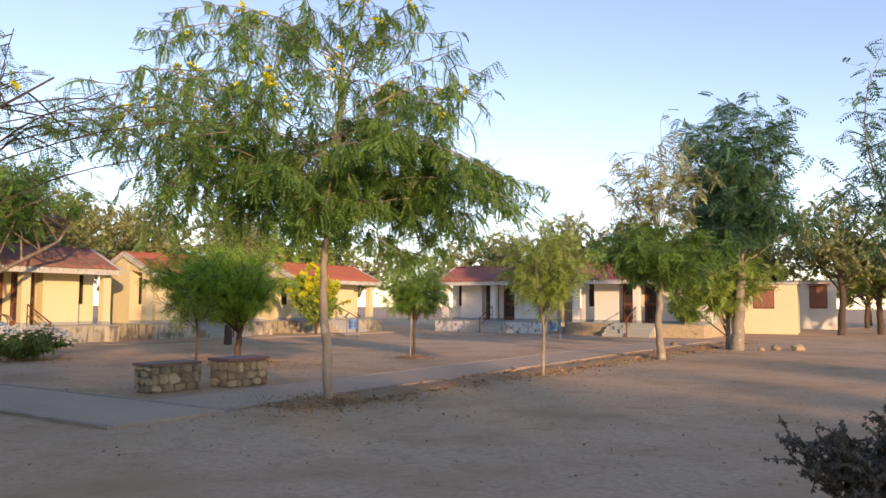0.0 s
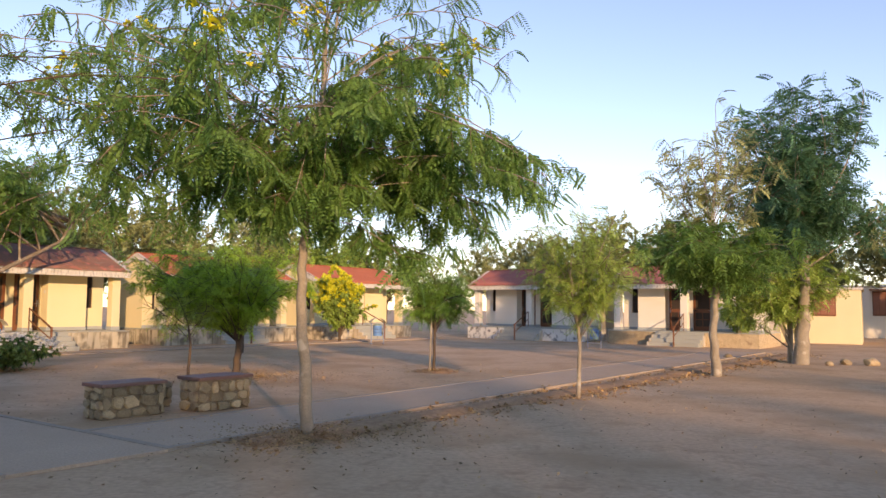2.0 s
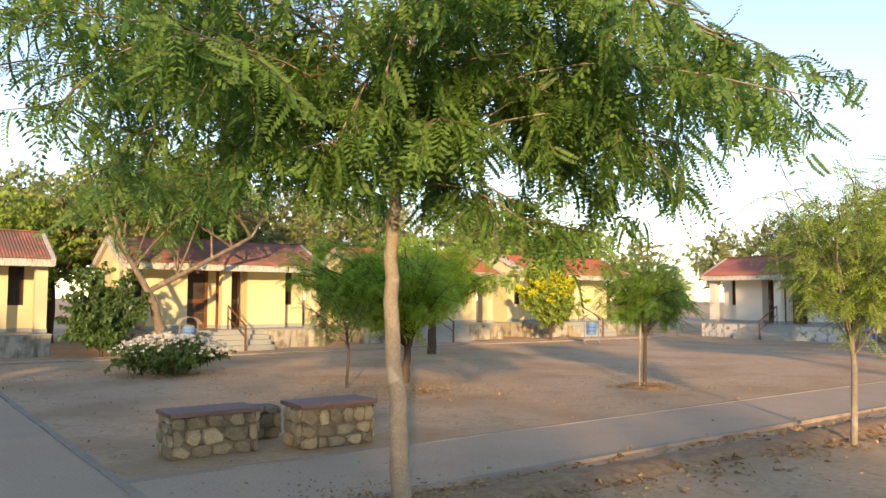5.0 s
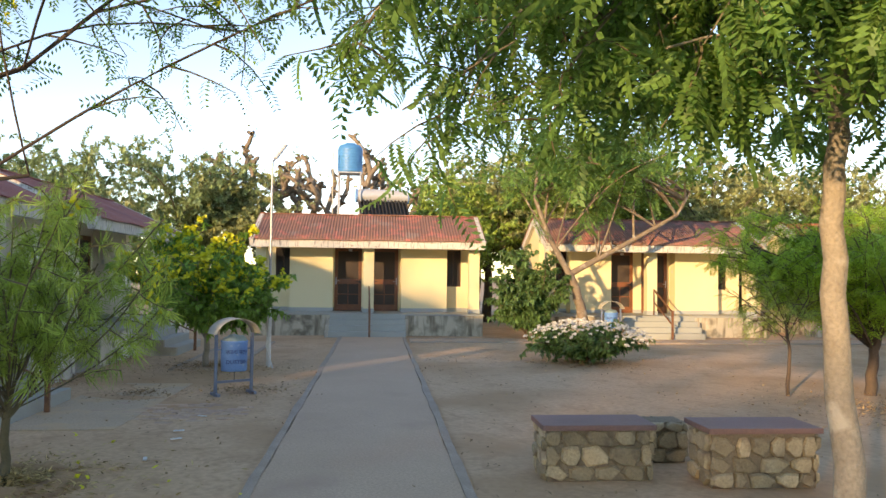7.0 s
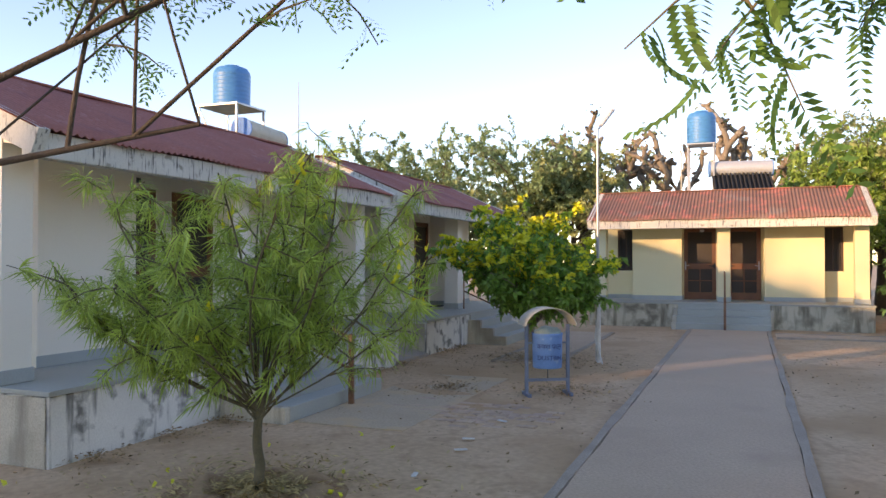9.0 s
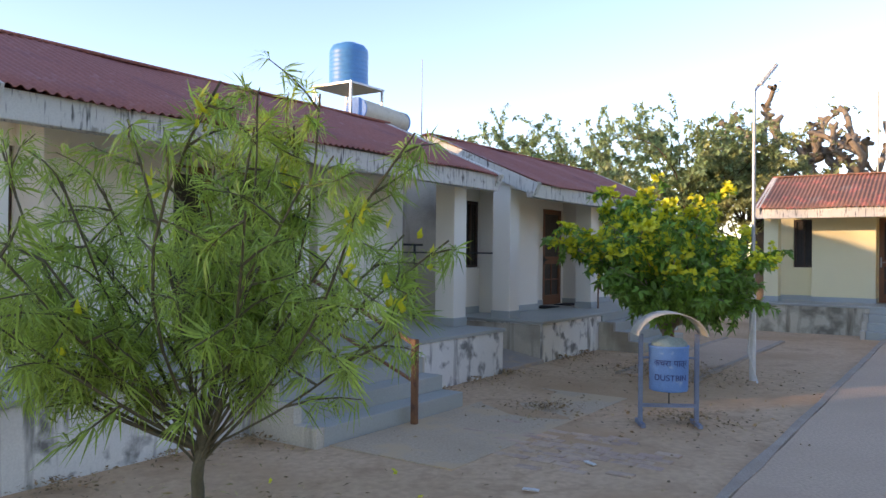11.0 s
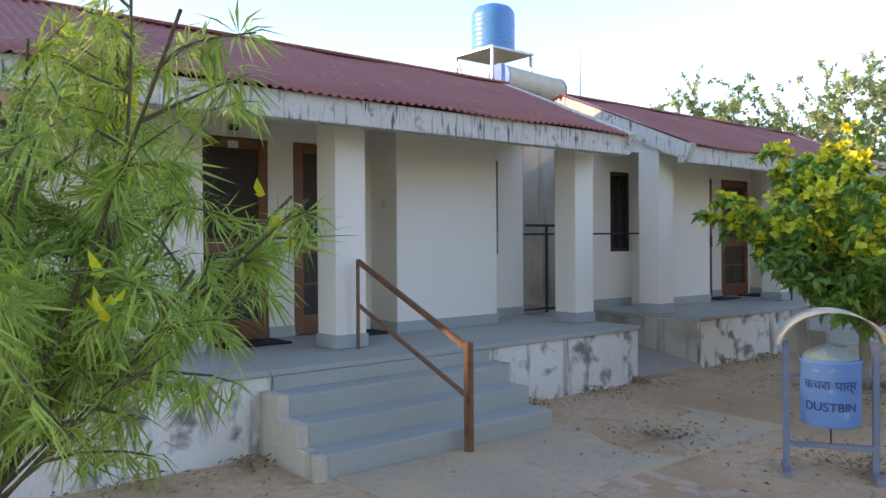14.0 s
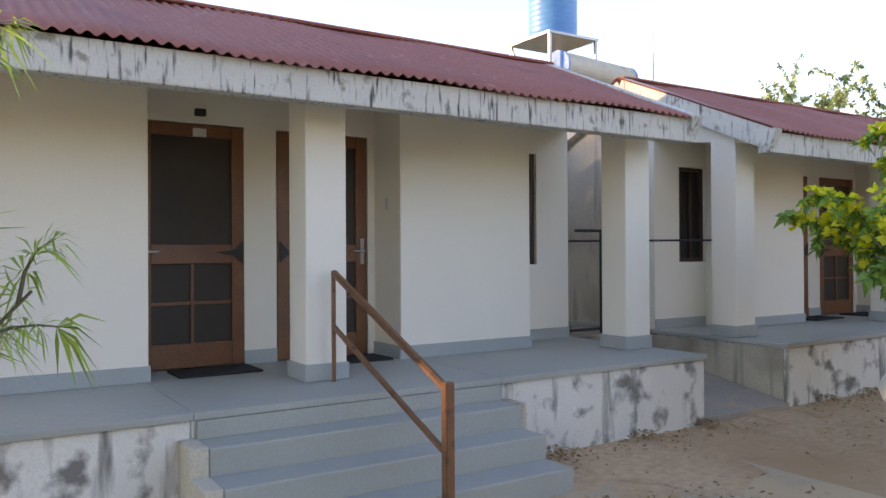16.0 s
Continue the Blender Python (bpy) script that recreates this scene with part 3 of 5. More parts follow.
def blade(length=0.12, width=0.02, n=1, spread=0.0, droop=0.2):
    """A tuft of n narrow leaves."""
    v, f = [], []
    rng = np.random.default_rng(n * 7 + 1)
    for i in range(n):
        az = 2 * math.pi * i / max(n, 1) + rng.normal() * 0.3
        el = spread * (0.4 + 0.6 * rng.random())
        d = np.array([math.cos(el), math.sin(el) * math.cos(az), math.sin(el) * math.sin(az)])
        s = np.cross(d, [0.1, 0.3, 1.0])
        s /= np.linalg.norm(s)
        L = length * (0.7 + 0.5 * rng.random())
        k = len(v)
        dz = np.array([0, 0, -droop * L])
        v += [np.zeros(3), d * L * 0.45 + s * width, d * L + dz, d * L * 0.45 - s * width]
        f.append((k, k + 1, k + 2, k + 3))
    return np.array(v), f


def scatter(name, anchors, dirs, template, material, parent, rng, smin=0.7, smax=1.3, label="", roll=1.0):
    """Lays a copy of template at each anchor, pointing along dirs, all in one mesh."""
    tv, tf = template
    A, D = np.array(anchors, float), np.array(dirs, float)
    D /= np.linalg.norm(D, axis=1, keepdims=True) + 1e-9
    up = np.tile([0.0, 0.0, 1.0], (len(A), 1)) + rng.normal(size=(len(A), 3)) * 0.35 * roll
    Y = np.cross(up, D)
    Y /= np.linalg.norm(Y, axis=1, keepdims=True) + 1e-9
    Z = np.cross(D, Y)
    S = rng.uniform(smin, smax, (len(A), 1, 1))
    R = np.stack([D, Y, Z], axis=1)
    V = (np.einsum("vk,nkj->nvj", tv, R) * S + A[:, None, :]).reshape(-1, 3)
    nv = len(tv)
    F = np.array(tf)
    F = (F[None] + (np.arange(len(A)) * nv)[:, None, None]).reshape(-1, F.shape[1])
    me = bpy.data.meshes.new(name)
    me.vertices.add(len(V))
    me.vertices.foreach_set("co", V.ravel().astype(np.float32))
    c = F.shape[1]
    me.loops.add(F.size)
    me.loops.foreach_set("vertex_index", F.ravel().astype(np.int32))
    me.polygons.add(len(F))
    me.polygons.foreach_set("loop_start", (np.arange(len(F)) * c).astype(np.int32))
    me.update(calc_edges=True)
    me.materials.append(material)
    ob = new(name, me)
    ob.parent = parent
    if label:
        tagged(ob, label)
    return ob


def tree(name, at, trunk, fork_r, base_r, crown, limbs, leaf, leaf_m, bark, label, seed, per_twig=7, twigs=9, category="tree", flower=0, twig_len=0.7, droop=-0.25, sag=0.08, shell=0.35, smin=0.7, smax=1.3, group="", drop_dir=-0.35, flower_t=None, boughs=(), upper=(), bottom=-0.9, roots_from=0.0, bare=0.3):
    """A tree: trunk through the points trunk (relative), limbs to targets in the ellipsoid crown (cx, cy, cz, rx, ry, rz), twigs and leaves."""
    rng = np.random.default_rng(seed)
    T = thing(name, Matrix.Translation(at), label, category, group)
    tp = [Vector(p) for p in trunk]
    verts, faces = [], []
    fine = []
    for i in range(len(tp) - 1):
        for k in range(4):
            fine.append(tp[i].lerp(tp[i + 1], k / 4) + Vector((rng.normal(), rng.normal(), 0)) * base_r * 0.12)
    fine.append(tp[-1])
    fine[0].z = -0.08
    limb(verts, faces, [fine[0] + Vector((0, 0, -0.02))] + fine, base_r, fork_r, 10)
    tv, tf, bv, bf = [], [], [], []
    anchors, dirs = [], []
    roots = [fine[-1 - k] for k in range(max(1, min(4, len(fine) - 1)))]
    if roots_from:
        roots = [q for q in fine if q.z > roots_from]
    if boughs:
        roots = []
        for line in boughs:
            line = [Vector(q) for q in line]
            bp = [line[k].lerp(line[k + 1], j / 3) for k in range(len(line) - 1) for j in range(3)] + [line[-1]]
            limb(bv, bf, bp, fork_r * 0.8, fork_r * 0.35, 8)
            roots += bp[2:]
    plan = [(crown, per_twig)] * limbs
    for e in upper:
        plan += [(e, e[7])] * e[6]
    for ell, leaves in plan:
        c, r = Vector(ell[:3]), Vector(ell[3:6])
        while True:
            q = rng.normal(size=3)
            q /= np.linalg.norm(q)
            if q[2] > bottom:
                break
        rad = shell + (1 - shell) * rng.random() ** 0.5
        goal = c + Vector((q[0] * r.x, q[1] * r.y, q[2] * r.z)) * rad
        if roots_from:
            # limbs leave the leader a little under the height that they reach
            near = sorted(roots, key=lambda q: abs(q.z - (goal.z - 0.35 * math.hypot(goal.x - q.x, goal.y - q.y))))[:5]
        else:
            near = roots
        root = near[int(rng.integers(0, len(near)))]
        pts = bent(root, goal, rng, 7, sag, 0.07)
        limb(bv, bf, pts, fork_r * rng.uniform(0.2, 0.42), 0.006, 6)
        for k in range(twigs):
            f = bare + (1 - bare) * (k + rng.random()) / twigs
            fi = min(f * 7, 6.999)
            p = pts[int(fi)].lerp(pts[int(fi) + 1], fi - int(fi))
            d = Vector((rng.normal(), rng.normal(), rng.normal() * 0.6 + droop)).normalized()
            d = (d + (goal - root).normalized() * 0.5).normalized()
            e = p + d * twig_len * rng.uniform(0.5, 1.2)
            tw = bent(p, e, rng, 3, 0.05, 0.08)
            limb(tv, tf, tw, 0.009, 0.003, 3)
            for m in range(leaves):
                g = (m + rng.random()) / leaves * 2.999
                a = tw[int(g)].lerp(tw[int(g) + 1], g - int(g))
                anchors.append(tuple(a))
                dd = d * 0.35 + Vector((rng.normal(), rng.normal(), rng.normal() * 0.5 + drop_dir)) * 0.8
                dirs.append(tuple(dd))
    mesh_part("trunk", verts, faces, bark, T, "", True)
    tagged(mesh_part("bough", bv, bf, bark, T, "", True), kind="stuff")
    tagged(mesh_part("twig", tv, tf, M_TWIG, T), kind="stuff")
    kinds = leaf if isinstance(leaf[0], tuple) else (leaf,)
    for k, form in enumerate(kinds):
        tagged(scatter("crown", anchors[k::len(kinds)], dirs[k::len(kinds)], form, leaf_m, T, rng, smin, smax, roll=1.6), kind="stuff")
    if flower:
        A = np.array(anchors)
        out = (A[:, 2] - crown[2]) / crown[5] + 0.6 * np.hypot((A[:, 0] - crown[0]) / crown[3], (A[:, 1] - crown[1]) / crown[4]) + rng.normal(0, 0.22, len(A))
        idx = rng.choice(np.argsort(out)[-len(A) // 4:], flower)
        fa, fd = [], []
        for i in idx:
            o = Vector(anchors[i])
            for k in range(5):
                fa.append(tuple(o + Vector(rng.normal(size=3)) * 0.05))
                fd.append(tuple(rng.normal(size=3) + np.array([0, 0, 0.6])))
        tagged(scatter("blossom", fa, fd, flower_t or blade(0.05, 0.02, 5, 1.2, 0), M_YELLOW, T, rng, 0.7, 1.3, "clusters of yellow blossom"), kind="stuff")
    return T


F_BIG = (frond(11, 0.24, 0.06, 0.026, 0.5), frond(10, 0.27, 0.065, 0.028, 0.8), frond(10, 0.22, 0.055, 0.026, 1.0))
F_THIN = frond(6, 0.2, 0.055, 0.02, 0.5)
F_MID = frond(6, 0.34, 0.115, 0.045)
F_SOFT = frond(8, 0.2, 0.045, 0.014)
B_OVAL = blade(0.11, 0.024, 4, 1.1, 0.25)
B_FAR = blade(0.18, 0.034, 8, 1.35, 0.1)

tree("cassia_tree", (-1.87, 12.72, 0), [(0, 0, 0), (-0.03, 0, 0.75), (-0.1, 0.02, 1.4), (-0.09, 0, 2.1), (-0.07, 0, 2.7), (0.1, 0.0, 4.2), (0.15, 0.05, 5.4)], 0.03, 0.088, (0.1, 0.0, 3.4, 3.2, 2.9, 0.95), 25, F_BIG, M_LEAF, M_BARK,
     "tall young tree with pale trunk, feathery drooping leaves", 11, 10, 8, flower=60, bare=0.42, twig_len=0.5, bottom=-0.8, droop=-0.7, sag=0.14, shell=0.5, drop_dir=-0.8, smin=0.7, smax=1.2,
     upper=((0, 0, 3.9, 1.6, 1.5, 0.6, 6, 6), (-0.4, 0, 4.7, 3.7, 3.2, 2.1, 37, 5), (-2.7, -0.4, 3.4, 0.8, 0.9, 0.6, 7, 7), (1.75, 0.2, 2.55, 0.8, 0.7, 0.6, 9, 9), (-2.5, 0, 4.5, 1.2, 1.2, 1.1, 9, 6), (-2.05, -0.6, 2.8, 0.6, 0.6, 0.4, 6, 6), (1.6, 0, 5.0, 1.2, 1.2, 0.9, 7, 5), (0.3, 0, 6.3, 1.9, 1.5, 0.8, 11, 4), (2.9, 0.4, 3.5, 0.7, 0.8, 0.5, 5, 6), (-0.2, -0.3, 2.9, 1.2, 1.2, 0.4, 8, 9), (0.2, -0.9, 3.3, 1.1, 0.7, 0.6, 7, 9)), flower_t=blade(0.06, 0.028, 6, 1.4, 0), roots_from=2.6)
tree("cassia_tree", (-6.0, 8.1, 0), [(0, 0, 0), (0.05, 0, 1.0), (-0.05, 0.05, 2.2), (0.1, 0.1, 3.0)], 0.032, 0.11, (1.1, 1.9, 3.8, 2.2, 1.8, 1.0), 20, F_THIN, M_LEAF, M_BARK_DARK,
     "sparse tree with long bare branches and feathery leaves", 21, 7, 8, flower=6, twig_len=0.45, bottom=-0.8, smin=0.5, smax=0.95, boughs=(((0.0, 0.1, 1.9), (0.07, 0.87, 2.22), (0.24, 1.8, 2.42)), ((0.0, 0.1, 2.3), (0.07, 0.87, 2.63), (0.24, 1.75, 3.1), (0.5, 2.3, 3.7)), ((0.1, 0.1, 2.8), (0.6, 0.8, 3.4), (1.2, 1.4, 4.1))))
tree("feathery_tree", (2.42, 17.4, 0), [(0, 0, 0), (0.02, 0, 0.9), (0.0, 0, 1.5)], 0.03, 0.045, (0.0, 0, 2.65, 1.15, 1.1, 1.05), 34, F_SOFT, M_LEAF_LIGHT, M_BARK,
     "slender young tree with soft light green foliage", 31, 9, 8, twig_len=0.4)
tree("cassia_tree", (6.85, 22.3, 0), [(0, 0, 0), (-0.1, 0, 1.0), (-0.02, 0, 2.0), (0.05, 0, 3.2)], 0.05, 0.13, (-0.05, 0, 3.0, 2.2, 2.0, 0.9), 36, F_MID, M_LEAF, M_BARK,
     "tree with dense lower leaves and a sparse top", 41, 8, 8, twig_len=0.5)
tree("bare_topped_tree", (6.9, 22.75, 0), [(0, 0, 0), (0, 0, 1.5), (0, 0, 3.6)], 0.05, 0.06, (0, 0, 5.1, 1.8, 1.6, 1.9), 26, F_MID, M_LEAF_OLIVE, M_BARK,
     "thin tree with bare twigs and dry seed pods", 42, 3, 7, twig_len=0.5, droop=0.2)
tree("broad_tree", (11.3, 27.2, 0), [(0, 0, 0), (0.1, 0, 1.2), (0.15, 0, 2.4), (0.2, 0, 4.6)], 0.1, 0.26, (0.1, 0, 6.1, 2.7, 2.5, 3.6), 50, F_MID, M_LEAF_TEAL, M_BARK,
     "tall dark green tree with layered leaves", 51, 9, 9, twig_len=0.8, droop=0.05, smin=0.9, smax=1.7)
tree("broad_tree", (11.3, 27.9, 0), [(0, 0, 0), (0, 0, 1.6)], 0.08, 0.1, (-0.8, -0.3, 2.9, 2.6, 2.0, 0.9), 26, F_MID, M_LEAF_LIGHT, M_BARK,
     "low spreading tree with light green leaves", 52, 8, 8, twig_len=0.5)
tree("broad_tree", (11.2, 18.0, 0), [(0, 0, 0), (0, 0, 1.5), (0, 0, 3.2)], 0.09, 0.14, (0.4, 0, 5.6, 2.6, 2.6, 2.2), 24, F_MID, M_LEAF_TEAL, M_BARK,
     "spreading tree with dark feathery leaves", 53, 5, 7, twig_len=0.8)
tree("dome_tree", (-5.1, 22.1, 0), [(0, 0, 0), (0.05, 0, 0.6), (0.1, 0, 1.0)], 0.06, 0.1, (-0.75, 0, 2.3, 1.95, 1.7, 0.8), 84, F_SOFT, M_LEAF_VIVID, M_BARK_DARK,
     "round dark-stemmed tree with dense vivid green crown", 61, 10, 9, twig_len=0.42, smin=0.9, smax=1.6)
tree("dome_tree", (-7.0, 30.2, 0), [(0, 0, 0), (0, 0, 1.0), (0.05, 0, 1.5)], 0.09, 0.16, (0.3, 0, 2.9, 2.4, 2.2, 1.2), 50, F_SOFT, M_LEAF_VIVID, M_BARK_DARK,
     "round tree with dense green crown and thick trunk", 62, 9, 9, twig_len=0.6, smin=1.2, smax=2.0)
tree("thin_sapling", (-5.9, 20.9, 0), [(0, 0, 0), (0.03, 0, 0.7), (-0.02, 0, 1.1)], 0.02, 0.035, (-0.2, 0.1, 1.6, 0.9, 0.8, 0.5), 12, F_SOFT, M_LEAF_LIGHT, M_BARK_DARK,
     "thin leaning sapling with few light leaves", 63, 6, 6, twig_len=0.4, sag=0.0)
tree("drooping_tree", (-0.25, 22.8, 0), [(0, 0, 0), (0.01, 0, 0.8), (0.02, 0, 1.3)], 0.03, 0.04, (0.1, 0.1, 2.0, 1.15, 1.1, 0.75), 30, F_SOFT, M_LEAF_BUSH, M_BARK_DARK,
     "small drooping tree tied to a pale stake", 64, 9, 8, twig_len=0.45, smin=1.0, smax=1.6)
st = part("plant_stake", tube((-0.36, 22.66, -0.05), (-0.3, 22.75, 2.1), 0.022, 0.018, 8), M_BARK)
tagged(st, "pale wooden stake beside a small tree", "stake")
tree("yellow_bush", (-4.6, 39.2, 0), [(0, 0, 0), (0, 0, 0.6)], 0.05, 0.08, (0, 0, 2.1, 1.4, 1.3, 1.2), 40, B_OVAL, M_LEAF_LIGHT, M_BARK_DARK,
     "bush covered in yellow flowers by a porch", 65, 9, 8, "bush", 700, 0.45, smin=1.2, smax=2.0, flower_t=blade(0.09, 0.04, 5, 1.3, 0))
tree("flowering_shrub", (-14.5, 15.15, 0), [(0, 0, 0), (0.0, 0, 0.45), (0.02, 0.0, 0.7)], 0.045, 0.07, (0.05, 0.1, 1.8, 2.0, 1.75, 0.95), 72, B_OVAL, M_LEAF_BUSH, M_BARK,
     "leafy green shrub topped with bright yellow flowers", 66, 11, 9, "shrub", 420, 0.4, smin=0.8, smax=1.4, flower_t=blade(0.07, 0.035, 6, 1.4, 0))
tree("yellow_oleander", (-7.8, 10.25, 0), [(0, 0, 0), (0.0, 0.02, 0.2), (0.03, 0.0, 0.45), (0.02, 0.03, 0.75)], 0.03, 0.045, (0.0, -0.05, 1.75, 1.4, 1.45, 1.0), 30, (blade(0.14, 0.005, 11, 1.25, 0.25), blade(0.13, 0.0055, 11, 1.0, 0.5)), M_LEAF_OLEANDER, M_TWIG,
     "bushy oleander with narrow leaves and yellow trumpet flowers", 67, 6, 8, "shrub", 18, 0.34, flower_t=blade(0.07, 0.014, 3, 0.35, 0), droop=0.05, drop_dir=-0.2, smin=0.75, smax=1.3, sag=-0.03, bottom=-0.3, bare=0.32,
     upper=((0.1, 0.7, 2.2, 0.6, 0.6, 0.5, 4, 8), (-0.1, -1.3, 1.45, 0.45, 0.45, 0.3, 3, 8)))
tree("leaning_tree", tuple(court(27.6, 12.7)), [(0, 0, 0), (-0.06, -0.08, 1.0), (-0.26, -0.39, 1.95)], 0.12, 0.17, (0.1, 0.3, 5.3, 3.3, 3.3, 1.5), 34, F_MID, M_LEAF, M_BARK_TAN,
     "leaning forked tree with sparse dusty leaves", 68, 7, 8, twig_len=0.8, bottom=-0.5, smin=0.8, smax=1.4,
     boughs=(((-0.26, -0.39, 1.93), (-0.6, -0.9, 3.0), (-0.83, -1.25, 4.1), (-0.8, -1.2, 4.9)), ((-0.26, -0.39, 1.9), (0.47, 0.7, 2.6), (1.57, 2.37, 3.7), (1.8, 2.7, 4.4))))
tree("garden_shrub", tuple(court(28.1, 11.1)), [(0, 0, 0), (0, 0, 0.4)], 0.05, 0.06, (0, 0, 1.5, 1.3, 1.25, 1.4), 54, B_OVAL, M_LEAF_DARK, M_BARK_DARK,
     "tall dark green shrub beside a cottage", 69, 10, 9, "shrub", 0, 0.4, smin=1.0, smax=1.7)
tree("garden_shrub", (13.3, 37.1, 0), [(0, 0, 0), (0, 0, 0.8)], 0.03, 0.05, (0, 0, 1.7, 0.9, 0.8, 0.8), 20, B_OVAL, M_LEAF_LIGHT, M_BARK,
     "small light green shrub before a cottage wall", 70, 7, 7, "shrub", 0, 0.4, smin=1.2, smax=2.0)
tree("roadside_bush", (2.3, 5.5, 0), [(0, 0, 0), (0, 0, 0.12)], 0.025, 0.035, (0, 0, 0.42, 0.62, 0.6, 0.42), 46, blade(0.1, 0.026, 5, 1.3, 0.1), M_LEAF_DUSTY, M_BARK_DARK,
     "low dusty bush with dark reddish leaves at the roadside", 71, 6, 7, "bush", 0, 0.2, smin=0.25, smax=0.5, bottom=-0.2, droop=0.3)
v, f = [], []
limb(v, f, [Vector((1.55, 5.35, 0.02)), Vector((1.75, 5.4, 0.035)), Vector((1.98, 5.38, 0.03))], 0.012, 0.007, 6)
tagged(mesh_part("fallen_stick", v, f, M_BARK_DARK, None, "", True), "short dark stick lying beside the bush", "stick")
D = tree("daisy_bush", (-10.75, 22.05, 0), [(0, 0, 0), (0, 0, 0.12)], 0.03, 0.05, (0, 0, 0.36, 1.45, 1.25, 0.42), 60, B_OVAL, M_LEAF_DARK, M_BARK_DARK,
         "low wide bush dotted with white daisies", 72, 9, 8, "bush", 0, 0.3, smin=0.7, smax=1.1, bottom=-0.15)


def daisies():
    rng = np.random.default_rng(5)
    fa, fd = [], []
    for i in range(260):
        a, r = rng.uniform(0, 6.283), rng.random() ** 0.5 * 0.98
        h = 0.34 + 0.54 * math.sqrt(max(0, 1 - r * r)) * rng.uniform(0.85, 1.1)
        fa.append((1.5 * r * math.cos(a), 1.3 * r * math.sin(a), h))
        fd.append((math.cos(a) * 0.3, math.sin(a) * 0.3, 1.0))
    tagged(scatter("daisy", fa, fd, blade(0.048, 0.02, 7, 1.45, 0), M_PETAL, D, rng, 0.8, 1.5, "small white daisy flowers"), kind="stuff")


daisies()


def rock_ring(at, name, label, seed, n, r, size=0.05, material=None):
    """Dry litter heaped round a stem."""
    rng = np.random.default_rng(seed)
    T = thing(name, Matrix.Translation(at), label, "leaf litter", kind="stuff")
    a, q = rng.uniform(0, 6.283, n), np.abs(rng.normal(0, 0.55, n)) * r
    fa = np.stack([q * np.cos(a), q * np.sin(a), 0.015 + 0.07 * np.exp(-(q / r) ** 2 * 3) * rng.random(n)], 1)
    fd = np.stack([np.cos(a * 3.3), np.sin(a * 5.1), rng.normal(0, 0.25, n)], 1)
    scatter("litter", fa, fd, blade(size, size * (0.09 if material else 0.2), 1, 0.0, 0.1), material or M_DRY, T, rng, 0.5, 1.5)


def basin(at, r, h, label, seed):
    """A raised uneven ring of dug earth round a stem."""
    verts, faces = [], []
    seg, rings = 48, 9
    for i in range(seg):
        a = 6.283185 * i / seg
        for k in range(rings):
            q = r * (0.35 + 1.05 * k / (rings - 1))
            p = Vector((q * math.cos(a), q * math.sin(a), 0))
            lump = 1 + 0.7 * noise.noise(p * 2.2 + Vector((seed, 0, 0))) + 0.5 * noise.noise(p * 7)
            verts.append((p.x, p.y, -0.02 + h * lump * math.exp(-((q / r - 0.85) / 0.25) ** 2)))
    for i in range(seg):
        for k in range(rings - 1):
            a, b = i * rings + k, (i + 1) % seg * rings + k
            faces.append((a, b, b + 1, a + 1))
    ob = mesh_part("planting_basin", verts, faces, M_BANK, smooth=True)
    ob.location = at
    tagged(ob, label, "earth ring", kind="structure")


basin((-7.8, 10.25, 0), 0.55, 0.075, "low ring of dug red-brown earth round a stem", 3)
basin((-0.25, 22.8, 0), 0.5, 0.06, "low ring of dug earth round a sapling", 5)
rock_ring((-7.8, 10.25, 0), "leaf_litter", "dry straw-coloured leaves heaped round the oleander stem", 1, 3000, 1.1, 0.075, M_STRAW)
rock_ring((-7.3, 9.75, 0), "leaf_litter", "straw-coloured dry leaves beside the dug earth ring", 21, 900, 0.6, 0.075, M_STRAW)
rock_ring((-1.87, 12.72, 0), "leaf_litter", "dry leaves and pods under the tall tree", 2, 2600, 1.7)
rock_ring((-11.3, 14.3, 0), "leaf_litter", "dry leaves scattered round the dustbin", 3, 500, 1.0)
rock_ring((-14.5, 15.3, 0), "leaf_litter", "dry leaves beneath the flowering shrub", 4, 1600, 1.6)
rock_ring((-4.2, 20.5, 0), "leaf_litter", "dry yellow litter under the dome tree", 5, 2200, 2.2)
rock_ring((-0.25, 22.8, 0), "leaf_litter", "dry leaves round a staked sapling", 6, 700, 0.9)
rock_ring((-10.7, 21.8, 0), "leaf_litter", "dry leaves beneath the daisy bush", 7, 900, 1.6)


rock_ring(tuple(court(17.3, 3.2)), "leaf_litter", "thin dry litter on the bare earth before the porch", 31, 420, 0.7)
for k, (u, n) in enumerate(((12.6, 1.68), (13.6, 1.66), (14.35, 1.75), (17.4, 1.66), (18.4, 1.64), (19.2, 1.62), (21.2, 1.58), (22.0, 1.6))):
    rock_ring(tuple(court(u, n)), "leaf_litter", "dark dry leaves blown against the plinth foot", 40 + k, 240, 0.45, 0.045)


